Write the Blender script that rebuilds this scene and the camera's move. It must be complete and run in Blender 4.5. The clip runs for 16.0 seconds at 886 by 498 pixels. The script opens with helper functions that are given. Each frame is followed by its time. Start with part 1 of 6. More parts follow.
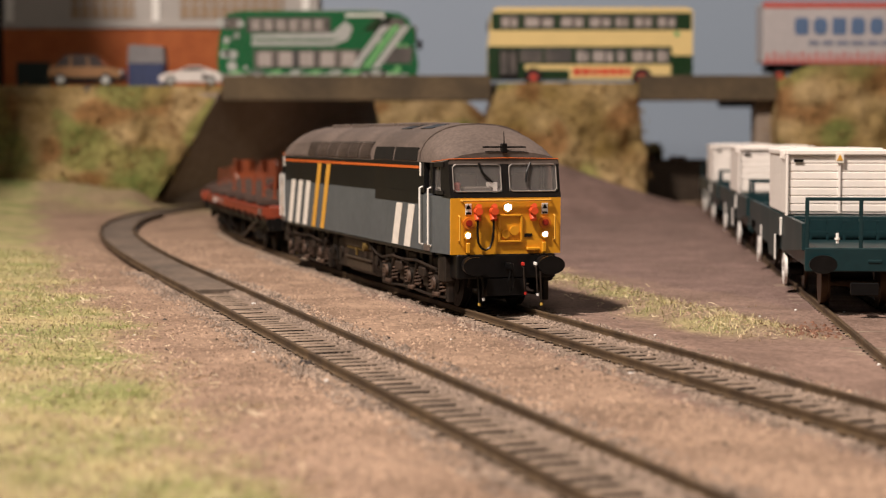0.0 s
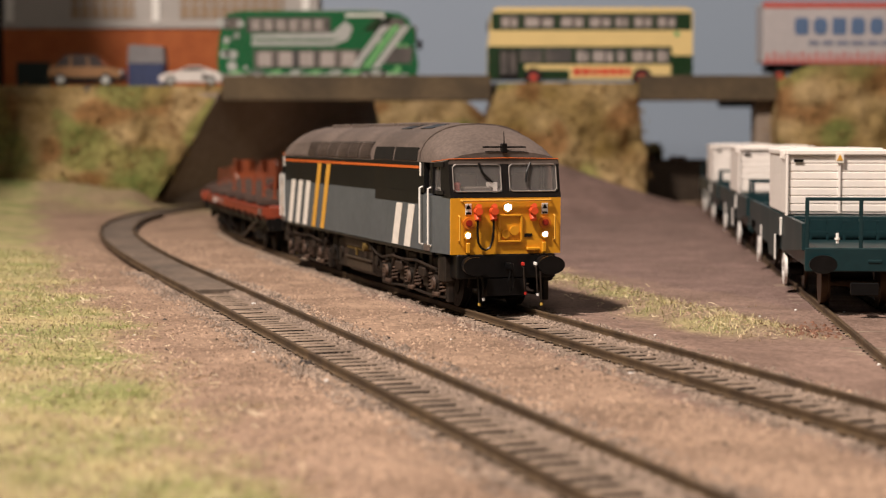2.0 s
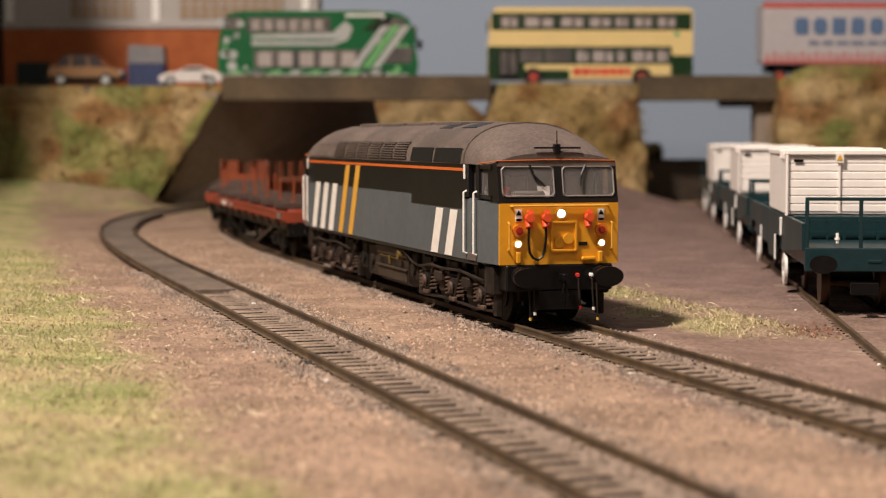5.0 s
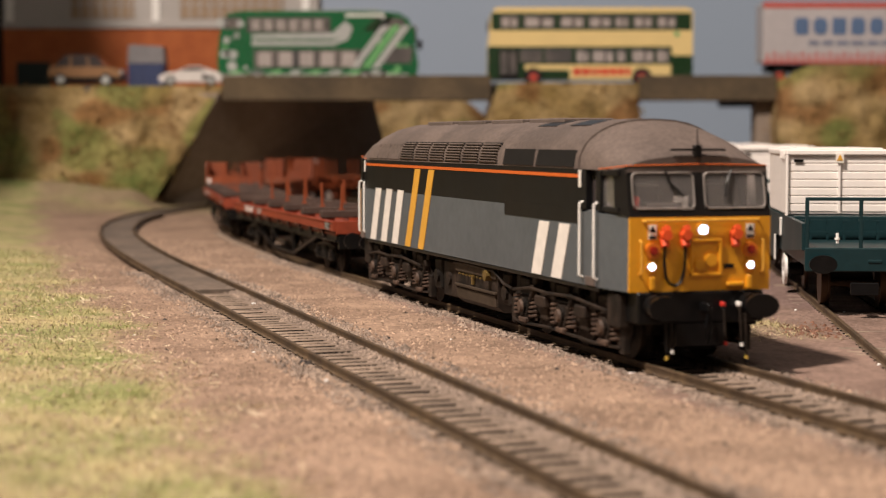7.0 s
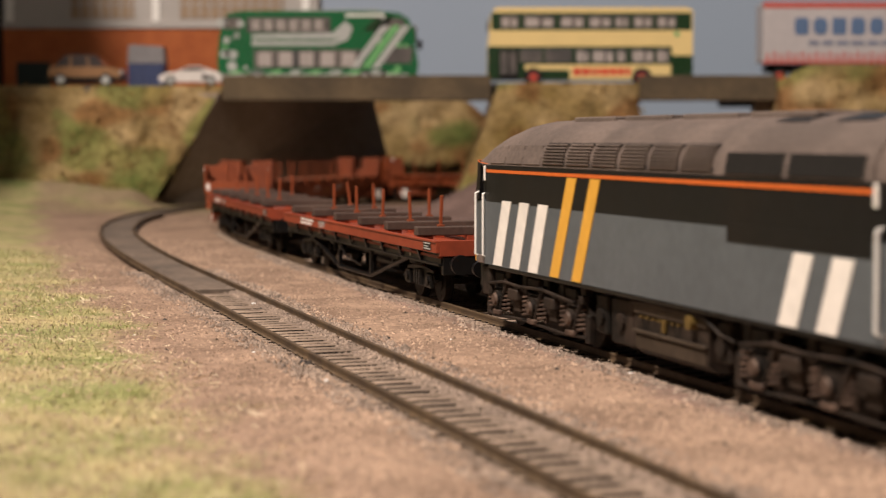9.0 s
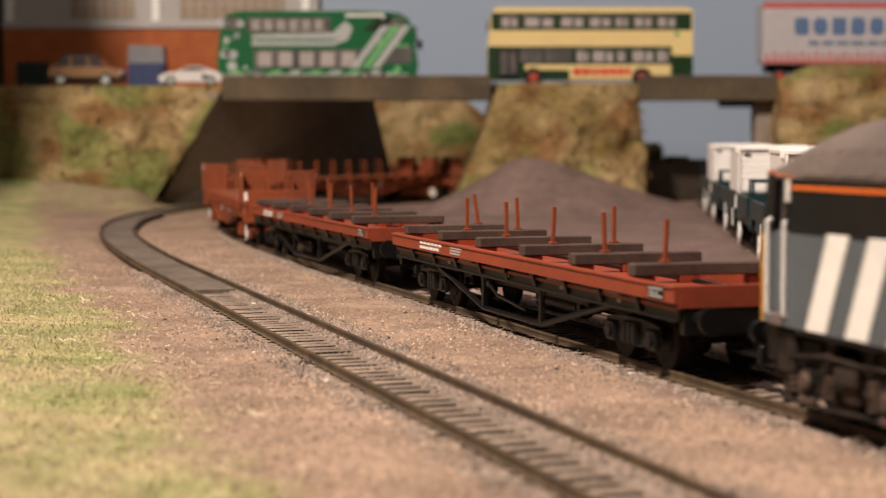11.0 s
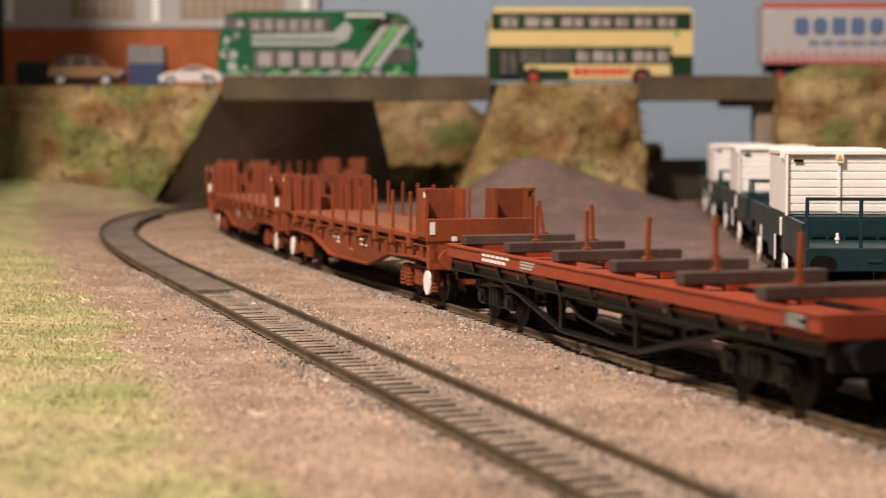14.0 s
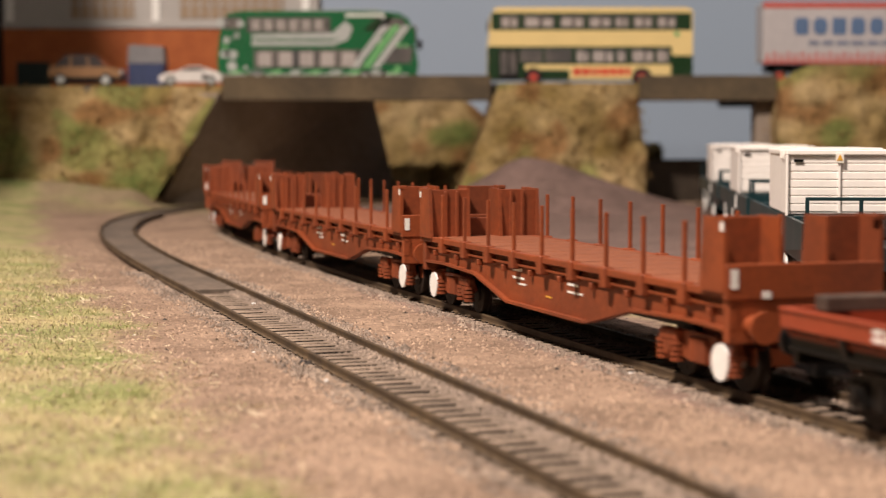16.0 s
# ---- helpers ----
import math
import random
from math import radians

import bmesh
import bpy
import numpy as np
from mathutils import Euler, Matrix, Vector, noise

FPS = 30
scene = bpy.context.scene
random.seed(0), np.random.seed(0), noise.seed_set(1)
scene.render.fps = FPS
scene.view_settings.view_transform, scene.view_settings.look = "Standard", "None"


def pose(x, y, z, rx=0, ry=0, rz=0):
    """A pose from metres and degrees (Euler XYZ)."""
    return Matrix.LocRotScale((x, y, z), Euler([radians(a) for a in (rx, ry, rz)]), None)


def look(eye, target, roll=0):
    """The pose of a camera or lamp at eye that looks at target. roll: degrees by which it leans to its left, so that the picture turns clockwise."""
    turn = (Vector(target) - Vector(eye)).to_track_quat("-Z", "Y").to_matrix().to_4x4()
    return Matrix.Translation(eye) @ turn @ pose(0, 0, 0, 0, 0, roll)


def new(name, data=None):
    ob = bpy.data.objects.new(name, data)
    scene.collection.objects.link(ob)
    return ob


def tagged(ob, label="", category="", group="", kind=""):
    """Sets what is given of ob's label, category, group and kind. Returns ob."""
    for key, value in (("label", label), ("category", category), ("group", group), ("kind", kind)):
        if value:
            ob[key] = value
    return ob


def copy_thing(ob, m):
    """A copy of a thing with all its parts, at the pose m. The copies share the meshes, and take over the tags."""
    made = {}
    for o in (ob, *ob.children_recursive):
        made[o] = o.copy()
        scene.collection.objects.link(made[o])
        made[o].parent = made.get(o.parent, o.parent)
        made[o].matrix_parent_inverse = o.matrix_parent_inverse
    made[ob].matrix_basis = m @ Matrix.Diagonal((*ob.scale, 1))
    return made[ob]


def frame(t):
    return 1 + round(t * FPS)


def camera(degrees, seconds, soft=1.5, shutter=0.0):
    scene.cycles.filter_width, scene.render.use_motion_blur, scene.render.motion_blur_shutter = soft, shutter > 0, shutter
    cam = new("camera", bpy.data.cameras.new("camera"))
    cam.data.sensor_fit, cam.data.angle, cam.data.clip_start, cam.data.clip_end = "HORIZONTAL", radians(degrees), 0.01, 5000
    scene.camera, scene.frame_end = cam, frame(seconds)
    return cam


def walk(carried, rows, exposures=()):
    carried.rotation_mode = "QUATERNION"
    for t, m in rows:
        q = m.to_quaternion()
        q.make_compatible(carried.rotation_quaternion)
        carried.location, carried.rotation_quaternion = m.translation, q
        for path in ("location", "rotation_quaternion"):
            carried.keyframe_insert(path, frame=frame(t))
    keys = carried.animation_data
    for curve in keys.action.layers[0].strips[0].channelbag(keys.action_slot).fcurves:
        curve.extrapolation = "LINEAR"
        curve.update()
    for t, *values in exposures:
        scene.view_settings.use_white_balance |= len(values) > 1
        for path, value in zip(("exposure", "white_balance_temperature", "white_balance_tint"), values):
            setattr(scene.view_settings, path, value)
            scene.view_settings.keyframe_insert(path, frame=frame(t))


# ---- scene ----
# A model railway at 1:76, built at its true size: 1 mm = 0.001.
MM = 0.001
cam = camera(28.0, 16.0, soft=1.15, shutter=0.5)
cam.data.dof.use_dof = True
cam.data.dof.focus_distance = 0.50
cam.data.dof.aperture_fstop = 23.5
EYE = pose(0, 0, 0.0502, 90 - 3.554, 0, 0)
walk(cam, [(0.0, EYE), (16.0, EYE)], [(0.0, -0.08), (8.5, -0.09), (11.5, 0.0), (14.0, 0.07), (16.0, 0.05)])

# ---- light: a warm ceiling lamp over the layout, an added fill and the dim room round it ----
world = bpy.data.worlds.new("room_air")
scene.world = world
world.use_nodes = True
world.node_tree.nodes["Background"].inputs[0].default_value = (1.0, 0.86, 0.72, 1)
world.node_tree.nodes["Background"].inputs[1].default_value = 0.035


def area_lamp(name, eye, target, size, power, colour):
    data = bpy.data.lights.new(name, "AREA")
    data.shape, data.size, data.energy, data.color = "DISK", size, power, colour
    ob = new(name, data)
    ob.matrix_world = look(eye, target)
    return ob


area_lamp("ceiling_lamp", (-0.62, -0.09, 1.34), (0.0, 0.55, 0.0), 0.13, 49.0, (1.0, 0.85, 0.735))
# added fill from the camera side, no fixture; brightens faces turned to the camera
area_lamp("ceiling_lamp", (0.02, -0.50, 1.25), (0.05, 0.8, 0.0), 0.35, 5.0, (1.0, 0.88, 0.78))


# ---- materials ----
def mat(name, colour, rough=0.6, metal=0.0, vary=0.12, grain=400.0, bump=0.0, second=None, mix_scale=60.0,
        emit=0.0, coat=0.0, rand=0.0, gloss=0.5):
    """A paint, metal, earth or plastic with variation at two scales; second: the colour of worn or dusty areas."""
    m = bpy.data.materials.new(name)
    m.use_nodes = True
    nt = m.node_tree
    bs = nt.nodes["Principled BSDF"]
    tc = nt.nodes.new("ShaderNodeTexCoord")
    n1 = nt.nodes.new("ShaderNodeTexNoise")
    n1.inputs["Scale"].default_value, n1.inputs["Detail"].default_value = mix_scale, 5.0
    n2 = nt.nodes.new("ShaderNodeTexNoise")
    n2.inputs["Scale"].default_value, n2.inputs["Detail"].default_value = grain, 3.0
    for n in (n1, n2):
        nt.links.new(tc.outputs["Object"], n.inputs["Vector"])
    ramp = nt.nodes.new("ShaderNodeValToRGB")
    c = Vector(colour)
    d = Vector(second) if second else c * (1 - vary)
    ramp.color_ramp.elements[0].position, ramp.color_ramp.elements[1].position = 0.38, 0.64
    ramp.color_ramp.elements[0].color, ramp.color_ramp.elements[1].color = (*c, 1), (*d, 1)
    nt.links.new(n1.outputs["Fac"], ramp.inputs["Fac"])
    mul = nt.nodes.new("ShaderNodeMix")
    mul.data_type, mul.blend_type = "RGBA", "MULTIPLY"
    mul.inputs["Factor"].default_value = 1.0
    r2 = nt.nodes.new("ShaderNodeMapRange")
    r2.inputs["From Min"].default_value, r2.inputs["From Max"].default_value = 0.3, 0.7
    r2.inputs["To Min"].default_value, r2.inputs["To Max"].default_value = 1 - vary, 1 + vary
    nt.links.new(n2.outputs["Fac"], r2.inputs["Value"])
    nt.links.new(ramp.outputs["Color"], mul.inputs["A"])
    nt.links.new(r2.outputs["Result"], mul.inputs["B"])
    out = mul.outputs["Result"]
    if rand:
        info = nt.nodes.new("ShaderNodeObjectInfo")
        geo = nt.nodes.new("ShaderNodeNewGeometry")
        add = nt.nodes.new("ShaderNodeMath")
        add.operation = "ADD"
        fr = nt.nodes.new("ShaderNodeMath")
        fr.operation = "FRACT"
        nt.links.new(info.outputs["Random"], add.inputs[0])
        nt.links.new(geo.outputs["Random Per Island"], add.inputs[1])
        nt.links.new(add.outputs[0], fr.inputs[0])
        mr = nt.nodes.new("ShaderNodeMapRange")
        mr.inputs["To Min"].default_value, mr.inputs["To Max"].default_value = 1 - rand, 1 + rand
        nt.links.new(fr.outputs[0], mr.inputs["Value"])
        m2 = nt.nodes.new("ShaderNodeMix")
        m2.data_type, m2.blend_type = "RGBA", "MULTIPLY"
        m2.inputs["Factor"].default_value = 1.0
        nt.links.new(out, m2.inputs["A"])
        nt.links.new(mr.outputs["Result"], m2.inputs["B"])
        out = m2.outputs["Result"]
    nt.links.new(out, bs.inputs["Base Color"])
    rr = nt.nodes.new("ShaderNodeMapRange")
    rr.inputs["To Min"].default_value, rr.inputs["To Max"].default_value = max(0.03, rough - 0.12), min(1, rough + 0.12)
    nt.links.new(n1.outputs["Fac"], rr.inputs["Value"])
    nt.links.new(rr.outputs["Result"], bs.inputs["Roughness"])
    bs.inputs["Metallic"].default_value = metal
    bs.inputs["Coat Weight"].default_value = coat
    bs.inputs["Specular IOR Level"].default_value = gloss
    if bump:
        b = nt.nodes.new("ShaderNodeBump")
        b.inputs["Strength"].default_value, b.inputs["Distance"].default_value = bump, 0.0008
        nt.links.new(n2.outputs["Fac"], b.inputs["Height"])
        nt.links.new(b.outputs["Normal"], bs.inputs["Normal"])
    if emit:
        bs.inputs["Emission Color"].default_value = (*colour, 1)
        bs.inputs["Emission Strength"].default_value = emit
    return m


def glass(name, tint, rough=0.04):
    m = bpy.data.materials.new(name)
    m.use_nodes = True
    bs = m.node_tree.nodes["Principled BSDF"]
    bs.inputs["Base Color"].default_value = (*tint, 1)
    bs.inputs["Transmission Weight"].default_value = 0.93
    bs.inputs["Roughness"].default_value, bs.inputs["IOR"].default_value = rough, 1.3
    return m


LOCO_GREY = mat("slate_grey_paint", (0.098, 0.112, 0.124), 0.5, vary=0.08, second=(0.085, 0.097, 0.107), mix_scale=30, gloss=0.35)
LOCO_BLACK = mat("black_satin_paint", (0.008, 0.008, 0.009), 0.42, vary=0.15, second=(0.013, 0.011, 0.010), mix_scale=40, gloss=0.16)
ROOF = mat("weathered_roof_grey", (0.088, 0.069, 0.061), 0.75, vary=0.18, second=(0.14, 0.108, 0.094), mix_scale=45, grain=900, bump=0.12, gloss=0.3)
ROOF_DARK = mat("dark_roof_grille", (0.012, 0.011, 0.0105), 0.6, vary=0.15, gloss=0.3)
YELLOW = mat("warning_yellow_paint", (0.73, 0.335, 0.017), 0.42, vary=0.05, second=(0.67, 0.30, 0.015), mix_scale=60)
STRIPE_Y = mat("yellow_stripe_paint", (0.72, 0.38, 0.05), 0.45, vary=0.06)
STRIPE_W = mat("white_stripe_paint", (0.82, 0.78, 0.73), 0.5, vary=0.06)
ORANGE = mat("orange_line_paint", (0.62, 0.13, 0.02), 0.45, vary=0.06)
AMBER = mat("orange_amber_lamp_ring", (0.62, 0.17, 0.015), 0.4, vary=0.06)
SOCKET = mat("orange_red_socket", (0.75, 0.09, 0.02), 0.5, vary=0.08)
CHASSIS = mat("grimy_black_chassis", (0.008, 0.007, 0.0062), 0.6, vary=0.3, second=(0.036, 0.025, 0.019), mix_scale=110, grain=500, bump=0.2, gloss=0.2)
TANK = mat("dusty_brown_tank_paint", (0.034, 0.024, 0.016), 0.6, vary=0.25, second=(0.05, 0.036, 0.025), mix_scale=90, bump=0.15, gloss=0.3)
RUSTY = mat("rust_dusted_casting", (0.052, 0.033, 0.025), 0.65, vary=0.3, second=(0.105, 0.068, 0.05), mix_scale=160, grain=700, bump=0.2, gloss=0.3)
BRASS_OLD = mat("tarnished_brass", (0.20, 0.13, 0.035), 0.5, 0.3, vary=0.2)
BLACK = mat("black_moulding", (0.005, 0.005, 0.0055), 0.36, vary=0.2, second=(0.009, 0.008, 0.0075), gloss=0.2)
STEEL = mat("dull_steel", (0.35, 0.32, 0.29), 0.35, 0.9, vary=0.15)
LAMP_ON = mat("lit_white_lens", (0.50, 0.64, 1.0), 0.3, emit=7.0)
RIM = mat("dull_aluminium_rim", (0.30, 0.27, 0.25), 0.5, 0.3, vary=0.15)
LAMP_RED = mat("red_lens", (0.30, 0.02, 0.01), 0.3)
WHITE = mat("white_paint", (0.86, 0.84, 0.81), 0.5, vary=0.05)
RED_TIP = mat("red_tip", (0.55, 0.03, 0.02), 0.5)
BRASS = mat("yellow_brass_tip", (0.6, 0.4, 0.08), 0.4)
GLASS = glass("dusty_cab_glass", (0.72, 0.68, 0.66), 0.08)
CAB_IN = mat("cab_interior", (0.085, 0.07, 0.064), 0.8)
FLAT_RED = mat("faded_red_oxide_paint", (0.30, 0.05, 0.019), 0.5, vary=0.12, second=(0.23, 0.040, 0.016), mix_scale=30)
BAULK = mat("dark_brown_timber", (0.056, 0.033, 0.025), 0.7, vary=0.2, grain=700, second=(0.085, 0.055, 0.042))
RUST = mat("rusty_brown_paint", (0.25, 0.052, 0.013), 0.6, vary=0.14, second=(0.17, 0.036, 0.010), mix_scale=50, grain=600, bump=0.08)
RUST_DECK = mat("dusty_brown_deck", (0.27, 0.085, 0.036), 0.75, vary=0.12, second=(0.19, 0.058, 0.025), mix_scale=40)
FLASK_WHITE = mat("cream_white_paint", (0.88, 0.83, 0.79), 0.5, vary=0.03)
TEAL = mat("dark_teal_paint", (0.006, 0.026, 0.031), 0.4, vary=0.1, second=(0.009, 0.032, 0.037), mix_scale=25, gloss=0.4)
RAIL_MAT = mat("weathered_rail_steel", (0.105, 0.07, 0.04), 0.6, 0.0, vary=0.25, grain=300, second=(0.07, 0.047, 0.03), gloss=0.3)
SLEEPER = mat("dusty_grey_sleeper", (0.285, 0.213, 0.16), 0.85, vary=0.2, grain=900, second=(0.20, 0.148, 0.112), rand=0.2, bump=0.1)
# near-black stands for the shade in the gaps between sleepers
SLEEPER_SHADE = mat("shaded_sleeper_edge", (0.013, 0.010, 0.0085), 0.8, vary=0.2, gloss=0.2)
CONCRETE = mat("brown_stained_beam", (0.115, 0.082, 0.045), 0.85, vary=0.2, grain=250, second=(0.07, 0.052, 0.032), mix_scale=25, bump=0.2)
ABUT = mat("dark_abutment_stone", (0.31, 0.25, 0.20), 0.85, vary=0.15, grain=200, second=(0.23, 0.185, 0.15), mix_scale=14, bump=0.15)
SKY = mat("pale_blue_backscene_paint", (0.36, 0.435, 0.55), 0.8, vary=0.02, second=(0.34, 0.42, 0.535), mix_scale=3)
BRICK = mat("orange_brick_card", (0.40, 0.105, 0.025), 0.8, vary=0.12, grain=250, second=(0.34, 0.085, 0.022))
CARD = mat("pale_grey_card", (0.44, 0.41, 0.39), 0.8, vary=0.05)
BLIND = mat("tan_window_blind", (0.34, 0.24, 0.16), 0.7, vary=0.1)
GREEN = mat("bus_green_paint", (0.015, 0.12, 0.045), 0.25, vary=0.08, coat=0.5)
GREEN_DARK = mat("dark_green_paint", (0.012, 0.04, 0.014), 0.3, vary=0.08, coat=0.4)
GREEN_PALE = mat("pale_green_paint", (0.16, 0.42, 0.16), 0.35, vary=0.08, coat=0.3)
CREAM = mat("cream_bus_paint", (0.78, 0.60, 0.27), 0.35, vary=0.04, coat=0.3)
BUS_WIN = mat("grey_bus_window", (0.09, 0.085, 0.085), 0.12, vary=0.2, second=(0.16, 0.14, 0.13), mix_scale=40, coat=0.5)
SILVER = mat("silver_grey_vinyl", (0.42, 0.43, 0.42), 0.35, vary=0.08)
SEAT_LIGHT = mat("pale_seat_plastic", (0.40, 0.35, 0.33), 0.6, vary=0.1)
AD_RED = mat("red_advert_lettering", (0.62, 0.05, 0.02), 0.5)
TYRE = mat("tyre_rubber", (0.015, 0.014, 0.014), 0.7)
WHEEL_RED = mat("red_wheel_paint", (0.45, 0.05, 0.03), 0.5)
TRAILER = mat("pale_grey_curtain", (0.50, 0.47, 0.48), 0.5, vary=0.05, second=(0.46, 0.43, 0.44), mix_scale=20)
TRAILER_RED = mat("faded_red_stripe", (0.52, 0.11, 0.09), 0.5, vary=0.1)
BLUE_SIGN = mat("blue_sign_paint", (0.10, 0.165, 0.30), 0.5, vary=0.08)
CAR_BROWN = mat("bronze_car_paint", (0.34, 0.19, 0.10), 0.3, 0.3, vary=0.08, coat=0.6)
CAR_WHITE = mat("pearl_white_car_paint", (0.72, 0.68, 0.66), 0.25, vary=0.04, coat=0.6)
CAR_GLASS = mat("dark_car_glass", (0.06, 0.05, 0.05), 0.1, coat=0.6)
SKIP_BLUE = mat("navy_blue_container_paint", (0.03, 0.045, 0.12), 0.5, vary=0.1)
GREY_TOP = mat("grey_container_lid", (0.20, 0.19, 0.20), 0.5)
DARK_GREEN_BOX = mat("dark_green_door", (0.015, 0.028, 0.024), 0.5)
ROAD = mat("model_road_surface", (0.09, 0.085, 0.08), 0.85, vary=0.1, bump=0.1)
PLASTER = mat("plain_room_wall", (0.22, 0.20, 0.18), 0.9, vary=0.04)
STONE = mat("loose_ballast_stone", (0.29, 0.22, 0.172), 0.85, vary=0.2, second=(0.20, 0.152, 0.122), rand=0.4)
GRAIN = mat("sandy_ground_grains", (0.37, 0.262, 0.19), 0.9, vary=0.2, second=(0.26, 0.18, 0.128), mix_scale=30, rand=0.5)
BLADE = mat("static_grass_fibres", (0.25, 0.265, 0.09), 0.8, vary=0.15, second=(0.52, 0.43, 0.25), mix_scale=30, rand=0.45)
STRAW = mat("pale_straw_fibres", (0.58, 0.46, 0.27), 0.6, vary=0.15, second=(0.74, 0.63, 0.45), mix_scale=40, rand=0.3)
DEBRIS = mat("reddish_brown_clods", (0.17, 0.085, 0.055), 0.9, vary=0.2, rand=0.4)
DARK_CLOD = mat("dark_brown_leaf_litter", (0.045, 0.032, 0.026), 0.7, vary=0.3, rand=0.4)
FOLIAGE = mat("ground_foam_foliage", (0.23, 0.165, 0.055), 0.95, vary=0.2, second=(0.30, 0.18, 0.075), mix_scale=22, rand=0.3)
YARD_GRAIN = mat("grey_yard_grains", (0.20, 0.143, 0.12), 0.9, vary=0.15, rand=0.3)


def ground_mat(name, colours, scales=(35, 700), bump=0.5):
    """Earth in three tones by the sheet's zone attribute: 0 bare earth, 1 grass, 2 grey yard."""
    m = bpy.data.materials.new(name)
    m.use_nodes = True
    nt = m.node_tree
    bs = nt.nodes["Principled BSDF"]
    tc = nt.nodes.new("ShaderNodeTexCoord")
    at = nt.nodes.new("ShaderNodeAttribute")
    at.attribute_name = "zone"
    sep = nt.nodes.new("ShaderNodeSeparateColor")
    nt.links.new(at.outputs["Color"], sep.inputs["Color"])
    big = nt.nodes.new("ShaderNodeTexNoise")
    big.inputs["Scale"].default_value, big.inputs["Detail"].default_value = scales[0], 6
    fine = nt.nodes.new("ShaderNodeTexNoise")
    fine.inputs["Scale"].default_value, fine.inputs["Detail"].default_value = scales[1], 4
    for n in (big, fine):
        nt.links.new(tc.outputs["Object"], n.inputs["Vector"])
    outs = []
    for a, b in colours:
        r = nt.nodes.new("ShaderNodeValToRGB")
        r.color_ramp.elements[0].position, r.color_ramp.elements[1].position = 0.35, 0.65
        r.color_ramp.elements[0].color, r.color_ramp.elements[1].color = (*a, 1), (*b, 1)
        nt.links.new(big.outputs["Fac"], r.inputs["Fac"])
        outs.append(r.outputs["Color"])
    cur = outs[0]
    for k, o in zip(("Red", "Green"), outs[1:]):
        mx = nt.nodes.new("ShaderNodeMix")
        mx.data_type = "RGBA"
        nt.links.new(sep.outputs[k], mx.inputs["Factor"])
        nt.links.new(cur, mx.inputs["A"])
        nt.links.new(o, mx.inputs["B"])
        cur = mx.outputs["Result"]
    mr = nt.nodes.new("ShaderNodeMapRange")
    mr.inputs["From Min"].default_value, mr.inputs["From Max"].default_value = 0.3, 0.7
    mr.inputs["To Min"].default_value, mr.inputs["To Max"].default_value = 0.7, 1.25
    nt.links.new(fine.outputs["Fac"], mr.inputs["Value"])
    mid = nt.nodes.new("ShaderNodeTexNoise")
    mid.inputs["Scale"].default_value, mid.inputs["Detail"].default_value = scales[0] * 3.6, 5
    nt.links.new(tc.outputs["Object"], mid.inputs["Vector"])
    mm = nt.nodes.new("ShaderNodeMapRange")
    mm.inputs["From Min"].default_value, mm.inputs["From Max"].default_value = 0.35, 0.65
    mm.inputs["To Min"].default_value, mm.inputs["To Max"].default_value = 0.88, 1.1
    nt.links.new(mid.outputs["Fac"], mm.inputs["Value"])
    both = nt.nodes.new("ShaderNodeMath")
    both.operation = "MULTIPLY"
    nt.links.new(mr.outputs["Result"], both.inputs[0])
    nt.links.new(mm.outputs["Result"], both.inputs[1])
    mul = nt.nodes.new("ShaderNodeMix")
    mul.data_type, mul.blend_type = "RGBA", "MULTIPLY"
    mul.inputs["Factor"].default_value = 1.0
    nt.links.new(cur, mul.inputs["A"])
    nt.links.new(both.outputs[0], mul.inputs["B"])
    nt.links.new(mul.outputs["Result"], bs.inputs["Base Color"])
    bs.inputs["Roughness"].default_value = 0.95
    bs.inputs["Specular IOR Level"].default_value = 0.2
    b = nt.nodes.new("ShaderNodeBump")
    b.inputs["Strength"].default_value, b.inputs["Distance"].default_value = bump, 0.001
    nt.links.new(fine.outputs["Fac"], b.inputs["Height"])
    nt.links.new(b.outputs["Normal"], bs.inputs["Normal"])
    return m


EARTH = ground_mat("sandy_model_earth", (((0.345, 0.238, 0.172), (0.23, 0.155, 0.112)), ((0.215, 0.245, 0.085), (0.44, 0.365, 0.19)), ((0.225, 0.150, 0.132), (0.16, 0.108, 0.094))))
BANK = ground_mat("scenic_bank_cover", (((0.19, 0.13, 0.042), (0.38, 0.275, 0.14)), ((0.10, 0.12, 0.032), (0.25, 0.225, 0.08)), ((0.13, 0.062, 0.022), (0.25, 0.12, 0.045))), (20, 260), 0.6)


